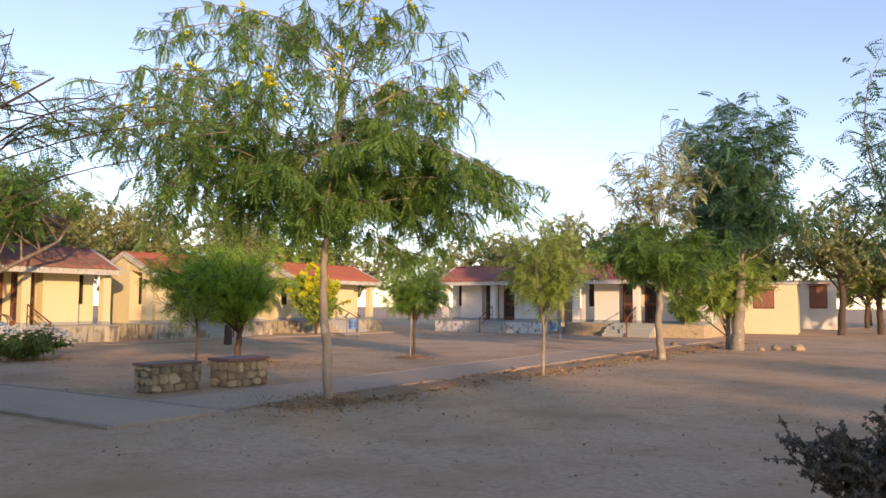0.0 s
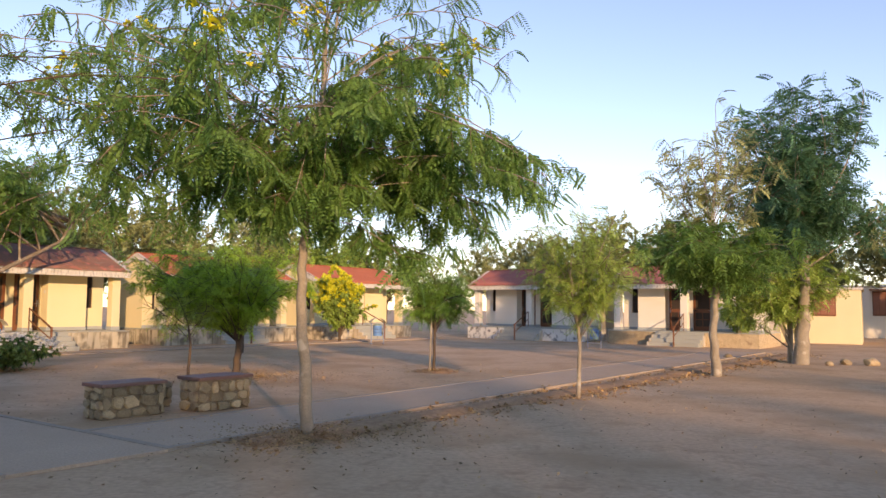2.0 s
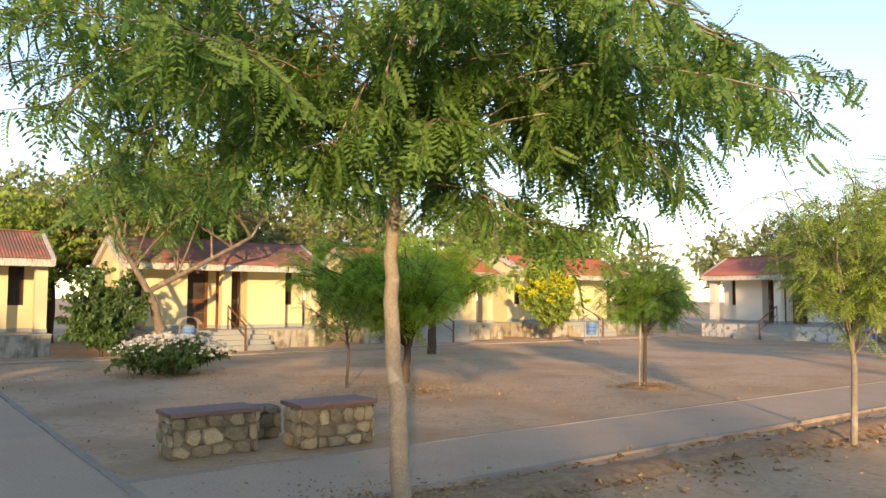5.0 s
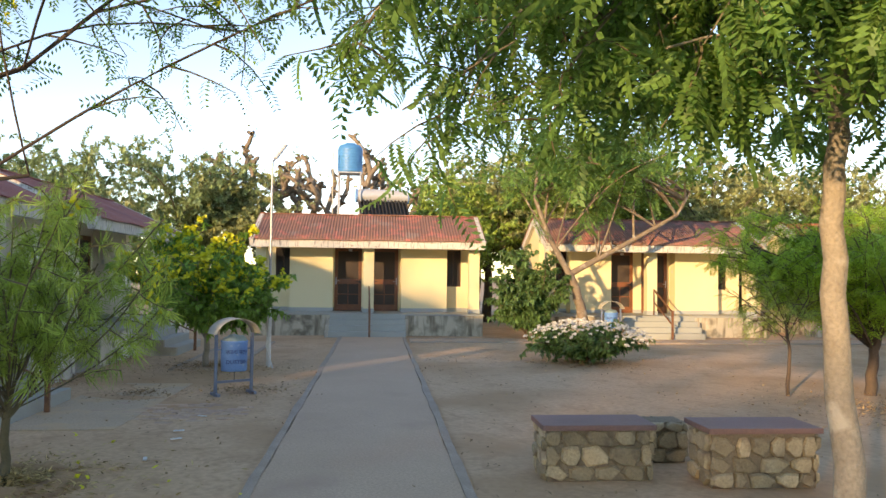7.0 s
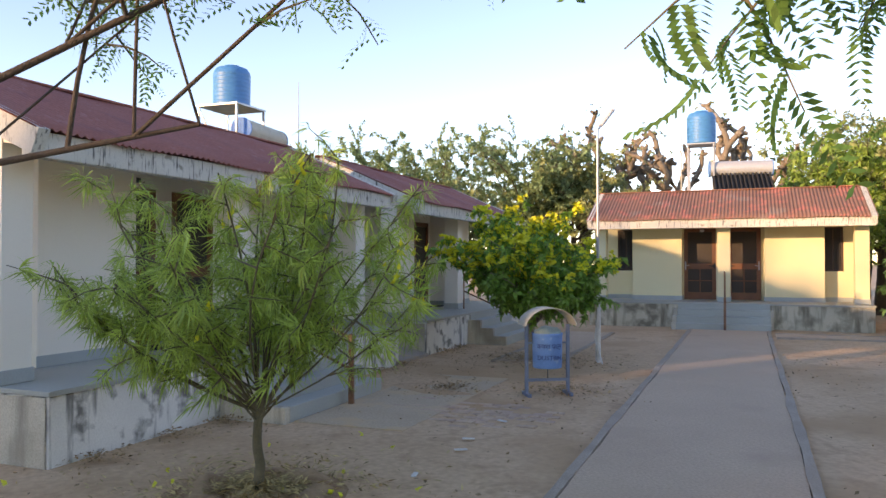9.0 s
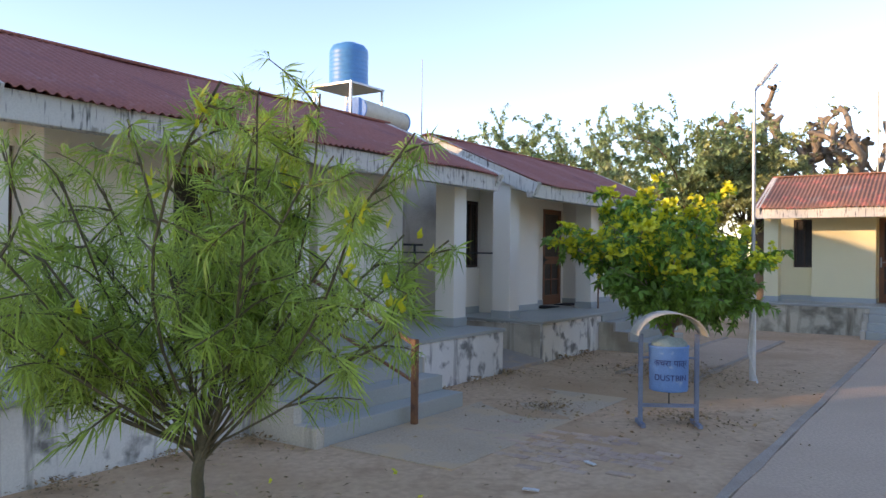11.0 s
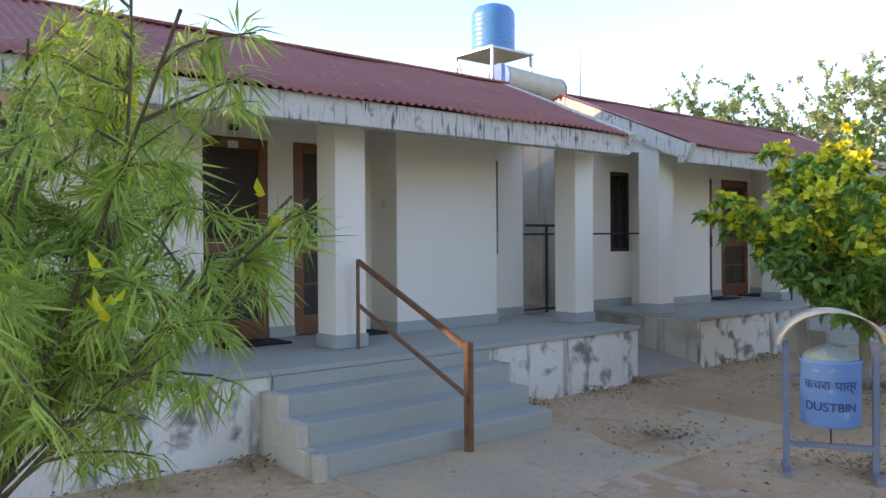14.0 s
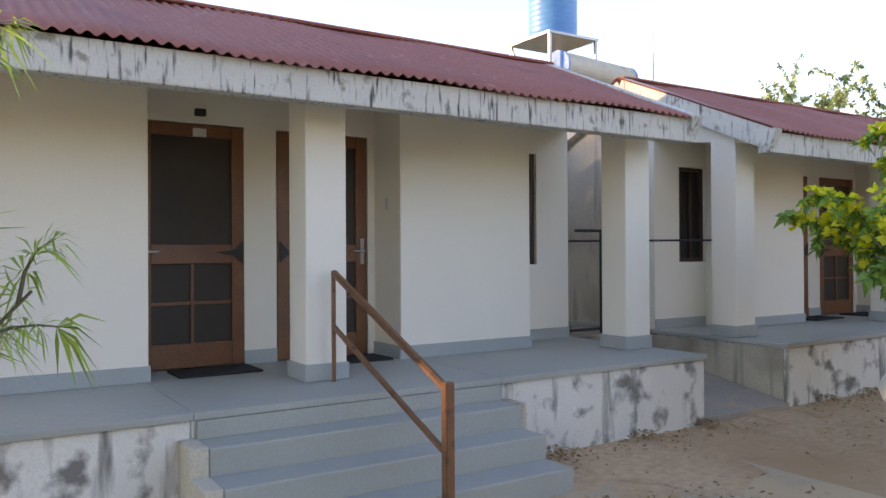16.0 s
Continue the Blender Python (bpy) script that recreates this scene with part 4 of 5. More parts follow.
def verge():
    """Crumbly clods and dry leaves along the bank under the row of trees."""
    rng = np.random.default_rng(8)
    T = thing("verge_litter", Matrix.Identity(4), "dry clods and leaves along the road edge", "leaf litter", kind="stuff")
    fa, fd = [], []
    for i in range(5200):
        n = rng.uniform(8, 34)
        u = 9.1 + rng.normal() * 0.4 - 0.03 * (n - 9)
        p = court(u, n, 0.012)
        fa.append(tuple(p))
        fd.append((rng.normal(), rng.normal(), rng.normal() * 0.3))
    scatter("litter", fa, fd, blade(0.07, 0.016, 2, 0.5, 0.1), M_DRY, T, rng, 0.4, 1.5)
    # low crumbled bank between the walk and the road
    rows, verts, faces = 130, [], []
    for i in range(rows + 1):
        n = 7.9 + 26.5 * i / rows
        mid = 9.22 - 0.03 * (n - 9)
        for k in range(7):
            q = (k - 3) / 3
            p = court(mid + q * 0.42, n)
            lump = 0.5 + 0.9 * noise.noise(p * 1.3) + 0.7 * noise.noise(p * 4.1)
            edge = min(1.0, i / 6, (rows - i) / 6)
            verts.append((p.x, p.y, -0.03 + 0.1 * edge * (1 - q * q) * max(0.25, 0.6 + lump * 0.5)))
    for i in range(rows):
        for k in range(6):
            o = i * 7 + k
            faces.append((o, o + 1, o + 8, o + 7))
    ob = mesh_part("bank", verts, faces, M_BANK, smooth=True)
    tagged(ob, "low crumbled earth bank along the road edge", "bank", kind="structure")
    G = thing("clods", Matrix.Identity(4), "loose earth clods along the road edge", "clods", kind="stuff")
    bm = bmesh.new()
    for i in range(420):
        n = rng.uniform(8, 34)
        p = court(9.3 + rng.normal() * 0.18 - 0.03 * (n - 9), n, 0.0)
        s = abs(rng.normal()) * 0.016 + 0.01
        bmesh.ops.create_icosphere(bm, subdivisions=1, radius=s, matrix=Matrix.Translation(p) @ Matrix.Diagonal((rng.uniform(0.8, 1.8), rng.uniform(0.8, 1.6), 0.7, 1)))
    for v in bm.verts:
        v.co += Vector((rng.normal(), rng.normal(), rng.normal())) * 0.006
    part("clod", bm, M_CLOD, G)
    S = thing("ground_litter", Matrix.Identity(4), "scattered dry leaves and yellow petals over the court", "leaf litter", kind="stuff")
    fa = [(rng.uniform(-14, 6), rng.uniform(7, 26), 0.012) for i in range(3800)]
    fd = [(rng.normal(), rng.normal(), rng.normal() * 0.2) for i in range(3800)]
    scatter("litter", fa, fd, blade(0.05, 0.012, 1, 0.3, 0.1), M_DRY, S, rng, 0.4, 1.4)
    fa = [tuple(Vector((-7.7, 10.3, 0.02)) + Vector((rng.normal() * 0.9, rng.normal() * 0.9, 0))) for i in range(26)]
    scatter("petals", fa, [(rng.normal(), rng.normal(), 0.1) for i in range(26)], blade(0.05, 0.018, 3, 0.6, 0), M_YELLOW, S, rng)


verge()


# ---- far trees behind the cottages ----
def far_tree(name, seed, h, w, leaf_m, label, n_limb=26):
    return tree(name, (0, 0, 0), [(0, 0, 0), (0.1, 0, h * 0.25), (0, 0.1, h * 0.45)], 0.12, 0.2, (0, 0, h * 0.68, w, w, h * 0.33), n_limb, B_FAR, leaf_m, M_BARK_DARK, label, seed, 7, 11, twig_len=w * 0.4, smin=0.7, smax=1.6, group="trees behind the cottages", droop=0.05)


FAR = [far_tree("far_tree", 100, 7.0, 3.2, M_LEAF_OLIVE, "dusty olive tree behind the cottages"), far_tree("far_tree", 101, 8.0, 3.2, M_LEAF_HAZE, "tall haze-paled green tree behind the cottages"),
       far_tree("far_tree", 102, 6.0, 3.6, M_LEAF_LIGHT, "light green tree behind the cottages"), far_tree("far_tree", 103, 5.0, 4.0, M_LEAF_OLIVE, "low spreading dusty tree beyond the court")]


def pollard(at, h, seed):
    """A lopped tree: thick crooked limbs that end in knobs with short sprouts."""
    rng = np.random.default_rng(seed)
    T = thing("pollard_tree", Matrix.Translation(at), "pollarded bare tree with knobbly lopped limbs", "tree", "pollards")
    v, f, av, ad = [], [], [], []
    limb(v, f, bent(Vector((0, 0, -0.1)), Vector((0, 0, h * 0.42)), rng, 5), 0.32, 0.24, 8)

    def crooked(a, way, length, r0, depth):
        """A limb that turns at every knuckle and forks."""
        pts, p, d = [a], a, way.normalized()
        for k in range(5):
            d = (d + Vector((rng.normal() * 0.4, rng.normal() * 0.4, 0.22 + rng.normal() * 0.2))).normalized()
            p = p + d * length / 5
            pts.append(p)
        limb(v, f, pts, r0, r0 * 0.72, 7)
        for q in (pts[2], pts[3], pts[5]):
            for m in range(3):
                e = Vector((rng.normal(), rng.normal(), rng.normal() * 0.6 + 0.3)).normalized()
                limb(v, f, [q, q + e * r0 * 1.2, q + e * r0 * 2.0], r0 * 0.8, r0 * 0.45, 6)
        if depth:
            for m in range(2):
                crooked(pts[3 + m], d + Vector((rng.normal() * 0.8, rng.normal() * 0.8, 0.3)), length * 0.62, r0 * 0.75, depth - 1)
        else:
            for m in range(7):
                av.append(tuple(p + Vector(rng.normal(size=3)) * 0.22))
                ad.append(tuple(rng.normal(size=3)))

    for i in range(5):
        a = 6.283 * i / 5 + rng.normal() * 0.3
        crooked(Vector((0, 0, h * rng.uniform(0.3, 0.42))), Vector((math.cos(a), math.sin(a), 0.7)), h * 0.34, 0.17, 1)
    mesh_part("trunk", v, f, M_BARK_TAN, T, "", True)
    tagged(scatter("sprout", av, ad, B_FAR, M_LEAF_OLIVE, T, rng, 0.4, 0.9), kind="stuff")


for i, (u, n, h) in enumerate(((41.0, 0.5, 9.8), (41.5, 3.1, 9.2), (42, 6.2, 10.0))):
    pollard(court(u, n), h, 200 + i)


def place_far():
    rng = np.random.default_rng(77)
    spots = []
    # behind the south row, the west row, the north row, and round the rest
    for u, n, k, s in ((34, -6.5, 1, 0.85), (36.5, -4.2, 3, 1.0), (37, -1.2, 1, 0.92), (31, -9, 0, 0.75), (38, 0.5, 0, 0.9), (27.5, -9.5, 2, 0.7)):
        spots.append((court(u, n), k, s))
    for i in range(13):
        spots.append((court(36.5 + rng.uniform(0, 5), 11.0 + i * 2.7 + rng.uniform(-1, 1)), int(rng.choice([0, 2, 2, 0, 3])), rng.uniform(0.95, 1.2)))
    for i in range(13):
        spots.append((court(32 - i * 2.8 + rng.uniform(-1, 1), 45.5 + rng.uniform(0, 6)), int(rng.choice([0, 2, 2, 0])), rng.uniform(0.85, 1.1)))
    for i in range(9):
        spots.append((Vector((26 + i * 4.2 + rng.uniform(-1.5, 1.5), 62 + rng.uniform(-8, 12) - i * 4.0, 0)), int(rng.choice([0, 3, 3])), rng.uniform(0.8, 1.15)))
    for p, k, s in spots:
        copy_thing(FAR[k], Matrix.Translation(p) @ pose(0, 0, 0, 0, 0, rng.uniform(0, 360)) @ Matrix.Scale(s, 4))
    # unseen trees added on the near side of the road to shade the court
    for i in range(15):
        # one tree left out so that a strip of sun gets through
        if i in (9,):
            continue
        p = Vector((-26 + i * 4.6 + rng.uniform(-1, 1), -17 + rng.uniform(-2.5, 2.5), 0))
        # four are scaled up to keep sun off the bin and the path
        copy_thing(FAR[int(rng.integers(0, 3))], Matrix.Translation(p) @ pose(0, 0, 0, 0, 0, rng.uniform(0, 360)) @ Matrix.Scale(rng.uniform(0.9, 1.15) * (1.22 if i in (3, 4, 5, 6) else 1.0), 4))
    # two outsize unseen trees, added to block sun from the rusty-roofed cottage
    for x, y, k in ((-12.2, -20.5, 1.45), (-8.7, -20.0, 1.4)):
        copy_thing(FAR[1], Matrix.Translation((x, y, 0)) @ Matrix.Scale(k, 4))
    # second unseen row, added only to thicken the shade
    for i in range(13):
        p = Vector((-24 + i * 4.4 + rng.uniform(-1, 1), -23 + rng.uniform(-2, 2), 0))
        copy_thing(FAR[int(rng.integers(0, 3))], Matrix.Translation(p) @ pose(0, 0, 0, 0, 0, rng.uniform(0, 360)) @ Matrix.Scale(rng.uniform(1.05, 1.3), 4))
    # two distant copies whose leaf colour has the haze painted in
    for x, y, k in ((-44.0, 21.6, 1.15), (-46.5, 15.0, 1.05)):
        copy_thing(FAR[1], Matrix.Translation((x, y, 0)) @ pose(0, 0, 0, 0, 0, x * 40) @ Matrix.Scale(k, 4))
    for u, n, k, s in ((36.0, 11.0, 2, 1.05), (35.0, 20.0, 0, 0.95), (35.5, 12.8, 0, 1.0), (35.5, 15.8, 2, 1.1)):
        copy_thing(FAR[k], Matrix.Translation(court(u, n)) @ Matrix.Scale(s, 4))
    for i, p in enumerate(((-60, 80), (40, 95), (0, -40), (-60, 0))):
        FAR[i].matrix_world = Matrix.Translation((*p, 0))


place_far()


# ---- service block behind the south row, tanks, solar heaters ----
def tank(at, rz, r, h, stand_h, label, legs_to):
    """A ribbed water tank on an angle-iron stand."""
    T = thing("water_tank", Matrix.Translation(at) @ pose(0, 0, 0, 0, 0, rz), label, "water tank", "rooftop tanks")
    prof = [(r * 0.96, 0.0), (r, 0.03)]
    k = 8
    for i in range(k):
        z0 = 0.05 + (h * 0.82 - 0.05) * i / k
        z1 = 0.05 + (h * 0.82 - 0.05) * (i + 1) / k
        prof += [(r, z0 + 0.01), (r, z1 - 0.03), (r * 0.975, z1 - 0.015)]
    prof += [(r * 0.97, h * 0.84), (r * 0.82, h * 0.93), (r * 0.5, h * 0.965), (r * 0.42, h * 0.97), (r * 0.42, h), (r * 0.1, h * 1.01)]
    v, f = lathe(prof, 32)
    mesh_part("body", v, f, M_BLUE, T, "ribbed blue plastic tank", True)
    return T


def stand(at, rz, w, z0, z1, label):
    S = thing("tank_stand", Matrix.Translation(at) @ pose(0, 0, 0, 0, 0, rz), label, "stand", "rooftop tanks")
    for a in (-1, 1):
        for b in (-1, 1):
            part("leg", bar((a * w / 2, b * w / 2, z0), (a * w / 2, b * w / 2, z1), 0.045), M_STEEL, S)
    bm = box(-w / 2 - 0.04, w / 2 + 0.04, -w / 2 - 0.04, w / 2 + 0.04, z1, z1 + 0.04)
    part("platform", bm, M_STEEL, S)
    for a in (-1, 1):
        part("brace", bar((a * w / 2, -w / 2, z0 + 0.1), (a * w / 2, w / 2, z1 - 0.05), 0.03), M_STEEL, S)
    return S


def heater(at, rz, label, pale):
    """A solar water heater: drum with end caps over slanting tubes on a frame."""
    S = thing("solar_heater", Matrix.Translation(at) @ pose(0, 0, 0, 0, 0, rz), label, "solar heater", "rooftop tanks")
    b = part("drum", tube((-0.95, 0, 1.0), (0.95, 0, 1.0), 0.25, None, 28), pale, S)
    for x in (-0.96, 0.96):
        part("end_cap", tube((x - 0.02, 0, 1.0), (x + 0.02, 0, 1.0), 0.262, None, 28), M_BINBLUE, S)
    for i in range(14):
        x = -0.85 + i * 1.7 / 13
        part("tube", tube((x, -0.15, 0.85), (x, -1.0, 0.18), 0.03, None, 8), M_DARK, S)
    for x in (-0.85, 0.85):
        part("frame", bar((x, 0, 0.0), (x, 0, 0.8), 0.04), M_STEEL, S)
        part("frame", bar((x, -1.05, 0.0), (x, -0.1, 0.78), 0.035), M_STEEL, S)
    part("reflector", bar((0, -0.08, 0.8), (0, -1.0, 0.1), 1.8, 0.02), M_DARK, S, "dark slanted backing sheet")
    part("foot_rail", bar((-0.95, -1.02, 0.14), (0.95, -1.02, 0.14), 0.06), M_STEEL, S)
    return S


def block(name, c, rz, w, d, h, label):
    B = thing(name, Matrix.Translation(c) @ pose(0, 0, 0, 0, 0, rz), label, "outbuilding")
    part("wall", box(-w / 2, w / 2, 0, d, -0.1, h, 0.02), M_OLDWALL, B)
    part("roof_slab", box(-w / 2 - 0.12, w / 2 + 0.12, -0.12, d + 0.12, h, h + 0.12, 0.015), M_FASCIA, B)
    for i in range(4):
        x = -w / 2 + 0.5 + i * (w - 1.0) / 3
        part("parapet_block", box(x - 0.2, x + 0.2, 0.0, 0.3, h + 0.12, h + 0.42, 0.02), M_FASCIA, B)
    return B


block("wash_block", court(21.9, -3.0), RN, 5.2, 3.0, 3.15, "cream outbuilding with flat roof behind cottages")
stand(court(22.5, -4.3), RN, 1.05, 3.27, 5.32, "galvanised angle-iron tank stand on the roof")
tank(court(22.5, -4.3, 5.36), RN, 0.43, 0.98, 0, "ribbed blue plastic water tank on a steel stand", 0)
heater(court(23.1, -3.9, 3.78), RN + 188, "cream drum solar water heater on the roof", M_CANOPY)
block("wash_block", court(33.4, 6.6), RA, 4.6, 3.0, 3.45, "flat-roofed outbuilding behind the rusty roof")
stand(court(34.2, 5.6), RA, 0.8, 3.57, 5.55, "dark steel tank stand behind the ridge")
tank(court(34.2, 5.6, 5.59), RA, 0.46, 1.1, 0, "blue plastic water tank behind the rusty roof", 0)
heater(court(34.2, 6.8, 3.75), RA + 8, "solar water heater with a silvery drum over dark tubes", M_SILVER)
va = part("vent_pipe", tube(court(24.3, -3.6, 3.2), court(24.3, -3.6, 6.3), 0.018, 0.01, 8), M_STEEL)
tagged(va, "thin grey vent pipe on the outbuilding roof", "pipe")
va = part("vent_pipe", tube(court(33.7, 5.0, 3.45), court(33.7, 5.0, 6.3), 0.022, 0.022, 8), M_CANOPY)
tagged(va, "thin pale standing pipe beside a tank", "pipe")


# ---- things in the court ----
def text_part(body, size, m, material, parent, name, label):
    cu = bpy.data.curves.new(name, "FONT")
    cu.body, cu.size, cu.align_x, cu.extrude = body, size, "CENTER", 0.002
    cu.materials.append(material)
    tmp = new("tmp_text", cu)
    dg = bpy.context.evaluated_depsgraph_get()
    me = bpy.data.meshes.new_from_object(tmp.evaluated_get(dg))
    bpy.data.objects.remove(tmp)
    for q in me.vertices:
        turn, out = q.co.x / 0.198, 0.198 + max(q.co.z, 0)
        q.co.x, q.co.z = out * math.sin(turn), out * math.cos(turn) - 0.2
    ob = new(name, me)
    ob.parent = parent
    ob.matrix_local = m
    return tagged(ob, label)


def dustbin():
    """A swinging drum bin between two posts under an arched canopy; faces local -y."""
    B = thing("dustbin", Matrix.Translation((-11.14, 14.04, 0)) @ pose(0, 0, 0, 0, 0, 85), "blue painted swinging dustbin under an arched cream canopy", "dustbin")
    for x in (-0.28, 0.28):
        pst = part("post", bar((x, 0, -0.05), (x, 0, 0.92), 0.042, None, 0.004), M_BINGREY, B)
        part("foot", bar((x, -0.16, 0.02), (x, 0.16, 0.02), 0.04), M_BINGREY, B)
    part("crossbar", bar((-0.28, 0, 0.2), (0.28, 0, 0.2), 0.035), M_BINGREY, B)
    v, f = lathe([(0.185, 0.0), (0.19, 0.01), (0.195, 0.42), (0.2, 0.43), (0.2, 0.45), (0.188, 0.45), (0.185, 0.1)], 30)
    d = mesh_part("drum", [(a, b, c + 0.36) for a, b, c in v], f, M_BINBLUE, B, "blue painted drum", True)
    for x in (-1, 1):
        part("pivot", tube((x * 0.19, 0, 0.68), (x * 0.29, 0, 0.68), 0.012), M_BINGREY, B)
    part("chain", tube((0, -0.02, 0.22), (0, -0.02, 0.37), 0.006, None, 6), M_DARK, B)
    # arched canopy
    verts, faces = [], []
    k = 18
    for i in range(k + 1):
        a = math.pi * (0.06 + 0.88 * i / k)
        for r in (0.345, 0.355):
            for y in (-0.19, 0.19):
                verts.append((-r * math.cos(a), y, 0.86 + r * 0.8 * math.sin(a)))
    for i in range(k):
        o = i * 4
        faces += [(o, o + 1, o + 5, o + 4), (o + 2, o + 6, o + 7, o + 3), (o, o + 4, o + 6, o + 2), (o + 1, o + 3, o + 7, o + 5)]
    mesh_part("canopy", verts, faces, M_CANOPY, B, "arched cream metal canopy")
    bm = bmesh.new()
    bmesh.ops.create_icosphere(bm, subdivisions=3, radius=0.17, matrix=Matrix.Translation((0, 0, 0.81)) @ Matrix.Diagonal((1.05, 1.0, 0.5, 1)))
    for q in bm.verts:
        q.co += Vector((0.03, 0.03, 0.04)) * noise.noise(q.co * 9)
    part("liner_bag", bm, M_BAG, B, "crumpled pale plastic liner")
    # lettering bent round the drum is laid just proud of its front
    text_part("DUSTBIN", 0.084, pose(0, 0, 0, 0, 0, -7) @ Matrix.Translation((0.0, -0.2, 0.475)) @ pose(0, 0, 0, 90, 0, 0), M_NAVY, B, "lettering", "navy painted word DUSTBIN")
    text_part("कचरा पात्र", 0.086, pose(0, 0, 0, 0, 0, -7) @ Matrix.Translation((0.0, -0.2, 0.62)) @ pose(0, 0, 0, 90, 0, 0), M_NAVY, B, "lettering", "navy painted Hindi words")
    tagged(B, group="dustbins")
    return B


BIN = dustbin()
for at, rz in ((court(27.6, 13.5), 53), (Vector((-2.7, 37.2, 0)), 20), (Vector((6.6, 35.8, 0)), -20)):
    copy_thing(BIN, Matrix.Translation(at) @ pose(0, 0, 0, 0, 0, rz))


def lamp_post():
    L = thing("street_lamp", Matrix.Translation((-14.02, 16.22, 0)), "slim pale steel lamp post with slanted lamp head", "street lamp")
    part("pole", tube((0, 0, -0.1), (0.04, -0.02, 4.05), 0.032, 0.022, 10), M_STEEL, L)
    part("pole_base", tube((0, 0, -0.05), (0, 0, 1.2), 0.045, 0.045, 10), M_PAPER, L)
    part("arm", tube((0.04, -0.02, 4.02), (0.0, 0.08, 4.13), 0.018, None, 8), M_STEEL, L)
    part("lamp_head", bar((0.0, 0.06, 4.11), (-0.08, 0.34, 4.43), 0.1, 0.05, 0.012), M_PAPER, L, "pale flat lamp head")
    v, f = [], []
    limb(v, f, [Vector((0.05, -0.03, 1.2)), Vector((0.09, -0.06, 0.8)), Vector((0.08, -0.1, 0.4)), Vector((0.2, -0.02, -0.02))], 0.014, 0.014, 8)
    mesh_part("conduit", v, f, M_PAPER, L, "loose white cable conduit")


lamp_post()

for u, n, s in ((13.95 + 1.15, 0.02, 1), (16.3, 0.02, 1), (23.55, -0.05, 1), (24.75, -0.05, 1)):
    ob = part("doormat", box(-0.33, 0.33, -0.2, 0.2, 0, 0.018, 0.006), M_RUBBER)
    ob.matrix_world = Matrix.Translation(court(u + 0.1, n, P + 0.002)) @ pose(0, 0, 0, 0, 0, RN)
    tagged(ob, "black rubber doormat on the porch floor", "doormat", "porch doormats")

# pipe frame and clothes rods in the gap between the porches
g = thing("pipe_frame", Matrix.Translation(court(20.17, -0.73)), "thin dark iron pipe frame between two porches", "pipe frame")
part("upright", tube((0, 0, 0.55), (0, 0, 1.86), 0.02, None, 8), M_DARK, g)
part("crosspiece", tube(court(-0.42, 0, 1.86), court(0.22, 0, 1.86), 0.018, None, 8), M_DARK, g)
part("long_rod", tube(court(-0.73, 0.06, 1.73), court(0.68, 1.25, 1.73), 0.012, None, 8), M_DARK, g)
part("foot_rail", tube(court(-0.6, 0.0, 0.66), court(0.5, 0.0, 0.66), 0.016, None, 8), M_DARK, g)
ob = part("gap_sill", box(-0.66, 0.66, -0.12, 0.12, -0.1, 0.6, 0.01), M_OLDWALL)
ob.matrix_world = Matrix.Translation(court(19.97, -0.73)) @ pose(0, 0, 0, 0, 0, RN)
tagged(ob, "low stained sill wall between the porches", "wall", kind="structure")
# a ramp of plain cement runs up between the two porches
prof = ((1.5, -0.1), (1.5, 0.05), (-0.58, 0.42), (-0.58, -0.1))
v = [tuple(court(19.31, a, b)) for a, b in prof] + [tuple(court(20.62, a, b)) for a, b in prof]
ob = mesh_part("gap_ramp", v, [(0, 1, 2, 3), (7, 6, 5, 4), (0, 4, 5, 1), (1, 5, 6, 2), (2, 6, 7, 3)], M_GREYCEM)
tagged(ob, "sloping grey cement ramp between the two porches", "ramp", kind="structure")
ob = part("apron", box(-1.2, 2.6, -1.3, 0.0, -0.1, 0.004, 0.002), M_APRON)
ob.matrix_world = Matrix.Translation(court(15.9, 2.38)) @ pose(0, 0, 0, 0, 0, RN)
tagged(ob, "worn cement apron before the porch steps", "slab", kind="structure")


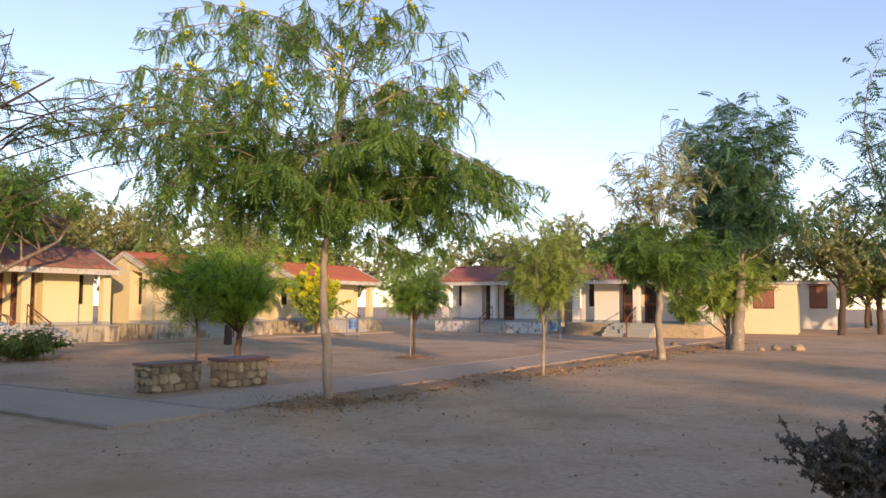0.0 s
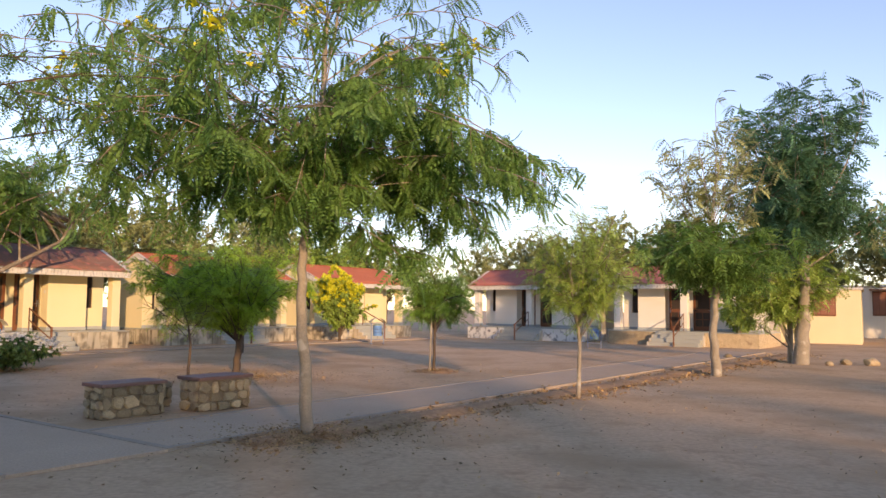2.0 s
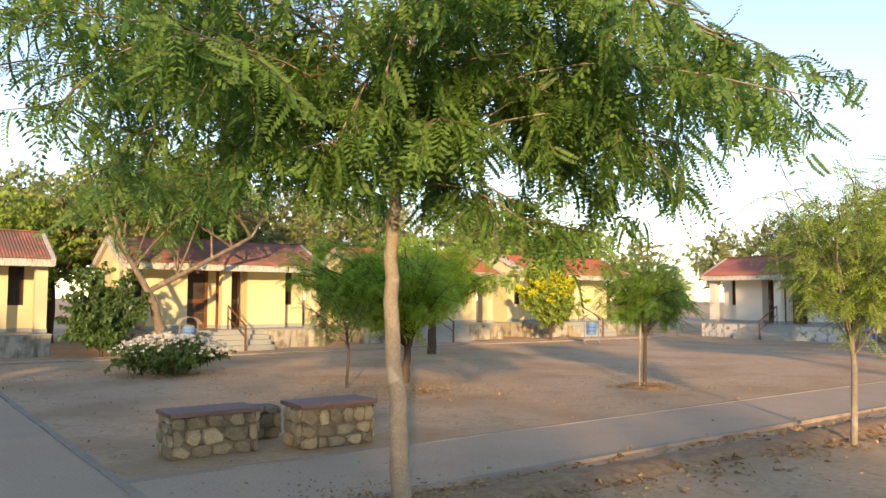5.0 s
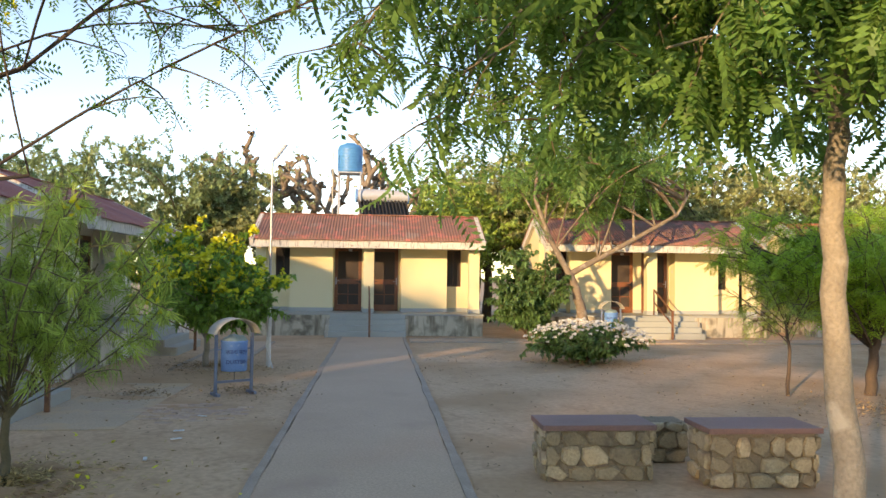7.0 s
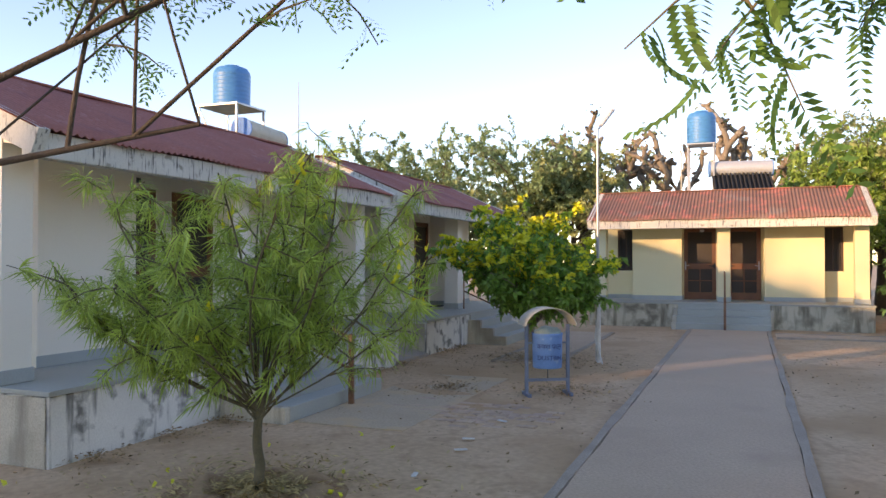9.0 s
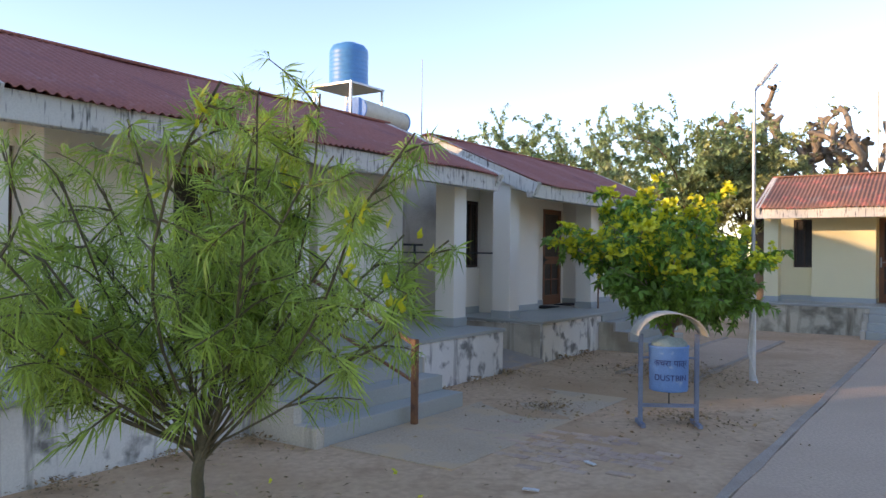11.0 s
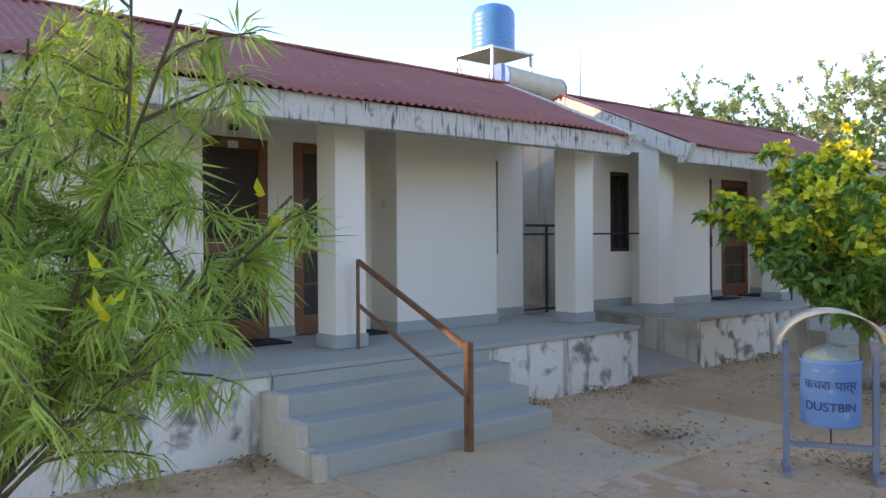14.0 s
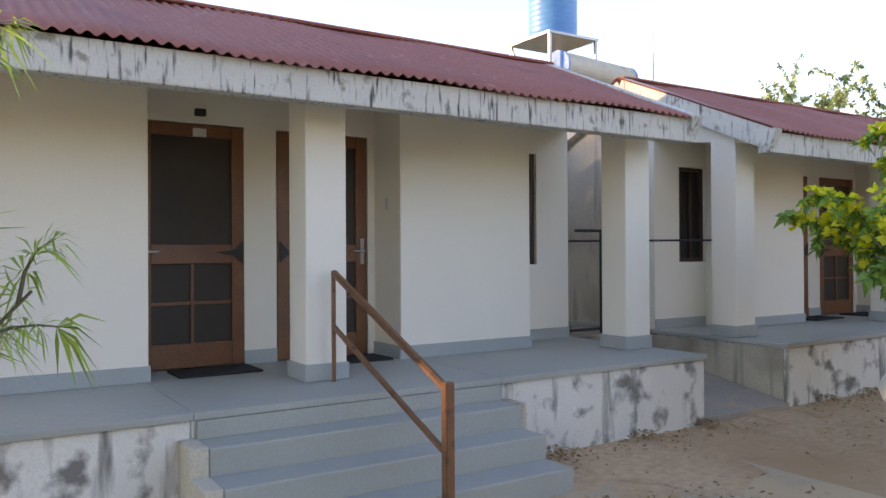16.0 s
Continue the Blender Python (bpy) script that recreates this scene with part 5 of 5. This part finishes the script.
# ---- stone benches ----
def bench(at, rz, w, d, h, label, seed, slab=True):
    rng = random.Random(seed)
    B = thing("stone_bench", Matrix.Translation(at) @ pose(0, 0, 0, 0, 0, rz), label, "bench", "stone benches")
    part("core", box(-w / 2 + 0.02, w / 2 - 0.02, 0.02, d - 0.02, -0.1, h - 0.05), M_MORTAR, B)
    if slab:
        part("seat_slab", box(-w / 2 - 0.03, w / 2 + 0.03, -0.03, d + 0.03, h - 0.05, h, 0.008), M_SLAB, B, "flat maroon stone seat slab")
    shapes = []
    for k in range(8):
        n = rng.choice((5, 6, 7))
        ang = [6.283 * (i + rng.uniform(-0.25, 0.25)) / n for i in range(n)]
        sq = [max(abs(math.cos(a)), abs(math.sin(a))) for a in ang]
        out = [(0.5 * math.cos(a) / q ** 0.8, 0.5 * math.sin(a) / q ** 0.8) for a, q in zip(ang, sq)]
        v = [(x, 0.0, z) for x, z in out] + [(x * 0.97, -0.6, z * 0.97) for x, z in out] + [(x * 0.82, -1.0, z * 0.8) for x, z in out]
        f = [tuple(range(2 * n, 3 * n))]
        for r in (0, 1):
            f += [(r * n + i, r * n + (i + 1) % n, (r + 1) * n + (i + 1) % n, (r + 1) * n + i) for i in range(n)]
        me = bpy.data.meshes.new("stone")
        me.from_pydata(v, [], f)
        me.materials.append(M_STONE)
        shapes.append(me)
    for side in range(4):
        L = w if side % 2 == 0 else d
        base = [pose(0, 0, 0), pose(w / 2, d / 2, 0, 0, 0, 90), pose(0, d, 0, 0, 0, 180), pose(-w / 2, d / 2, 0, 0, 0, -90)][side]
        z = 0.0
        while z < h - 0.09:
            rh = min(rng.uniform(0.11, 0.19), h - 0.05 - z)
            x = -L / 2
            while x < L / 2 - 0.05:
                rw = min(rng.uniform(0.12, 0.3), L / 2 - x)
                if rw > 0.05:
                    o = new("stone", rng.choice(shapes))
                    o.parent = B
                    o.matrix_local = base @ pose(x + rw / 2, 0.022, z + rh / 2, 0, rng.uniform(-9, 9), 0) @ Matrix.Diagonal((rw * 1.0, rng.uniform(0.03, 0.055), rh * 1.02, 1))
                x += rw
            z += rh
    return B


bench(court(12.28, 8.68), RA, 0.98, 0.48, 0.5, "rubble stone bench with maroon slab top", 4)
bench(court(12.0, 10.08), RA, 0.98, 0.5, 0.52, "rubble stone bench with maroon slab seat", 5)
bench(court(12.95, 9.32), RA, 0.9, 0.35, 0.44, "low rubble stone wall between two benches", 6, False)

# ---- buildings past the north row ----
def plain_building(at, rz, w, d, h, wall_m, label, shutter):
    B = thing("outbuilding", Matrix.Translation(at) @ pose(0, 0, 0, 0, 0, rz), label, "building")
    part("wall", box(-w / 2, w / 2, 0, d, -0.1, h, 0.02), wall_m, B)
    part("roof_slab", box(-w / 2 - 0.1, w / 2 + 0.1, -0.1, d + 0.1, h, h + 0.12, 0.02), M_FASCIA, B)
    win = part("window", box(shutter - 0.55, shutter + 0.55, -0.03, 0.02, 1.4, h - 0.25, 0.01), M_WOOD, B, "brown wooden shuttered window")
    for k in (-1, 0, 1):
        part("shutter_leaf", box(shutter - 0.16 + k * 0.34, shutter + 0.16 + k * 0.34, -0.05, -0.033, 1.48, h - 0.33), M_PINK, win)
    part("window_hood", box(shutter - 0.7, shutter + 0.7, -0.4, 0.0, h - 0.2, h - 0.12), M_PINK, B)
    return B


plain_building((18.6, 43.5, 0), -30, 6.6, 5, 2.75, M_CREAM, "cream outbuilding with flat roof and brown shutter", 1.6)
plain_building((27.4, 51.5, 0), -25, 3.6, 4, 3.2, M_WHITE, "small white outbuilding with shuttered window", 0.7)

pl = part("leaning_plank", bar((18.15, 42.95, -0.02), (17.95, 43.55, 2.3), 0.16, 0.04, 0.005), M_BARK)
tagged(pl, "weathered plank leaning against an outbuilding wall", "plank")

# stones by the road
for i, (x, y, s) in enumerate(((12.6, 27.0, 0.17), (13.3, 26.8, 0.22), (11.9, 26.6, 0.12), (9.9, 29.6, 0.14))):
    bm = bmesh.new()
    bmesh.ops.create_icosphere(bm, subdivisions=2, radius=s)
    for q in bm.verts:
        q.co = q.co * (1 + 0.35 * noise.noise(q.co * 5 + Vector((i * 3, 0, 0))))
        q.co.z *= 0.7
    ob = part("rock", bm, M_STONE)
    ob.location = (x, y, s * 0.35)
    tagged(ob, "rough brown rock beside the dirt road", "rock", "rocks by the road")

# litter
rngl = random.Random(9)
for x, y in ((-8.6, 12.1), (-9.0, 12.3), (-9.7, 12.9), (-7.9, 11.5)):
    ob = part("paper_scrap", box(-0.06, 0.06, -0.02, 0.02, 0.0, 0.012, 0.004), M_PAPER)
    ob.matrix_world = Matrix.Translation((x, y, 0.005)) @ pose(0, 0, 0, 0, 0, rngl.uniform(0, 180))
    tagged(ob, "small white scrap lying on bare earth", "scrap", "scraps")

# worn brick paving, half buried in dust before the porch
paving = thing("brick_paving", Matrix.Translation(court(15.9, 4.0)) @ pose(0, 0, 0, 0, 0, RN + 90), "worn dusty brick pavers sunk in bare earth", "paving", kind="structure")
me = bpy.data.meshes.new("brick")
bm = box(-0.108, 0.108, -0.052, 0.052, -0.06, 0.0, 0.008)
bm.to_mesh(me)
bm.free()
me.materials.append(M_PAVER)
rngp = random.Random(12)
for row in range(14):
    for col in range(9):
        away = math.hypot((row - 6.5) / 7, (col - 4) / 4.5)
        if rngp.random() < away * away * 0.75:
            continue
        ob = new("brick", me)
        ob.parent = paving
        ob.matrix_local = pose((col - 4) * 0.23 + (0.115 if row % 2 else 0.0), (row - 6.5) * 0.116, rngp.uniform(-0.006, 0.006), rngp.uniform(-1.5, 1.5), rngp.uniform(-1.5, 1.5), rngp.uniform(-2, 2))
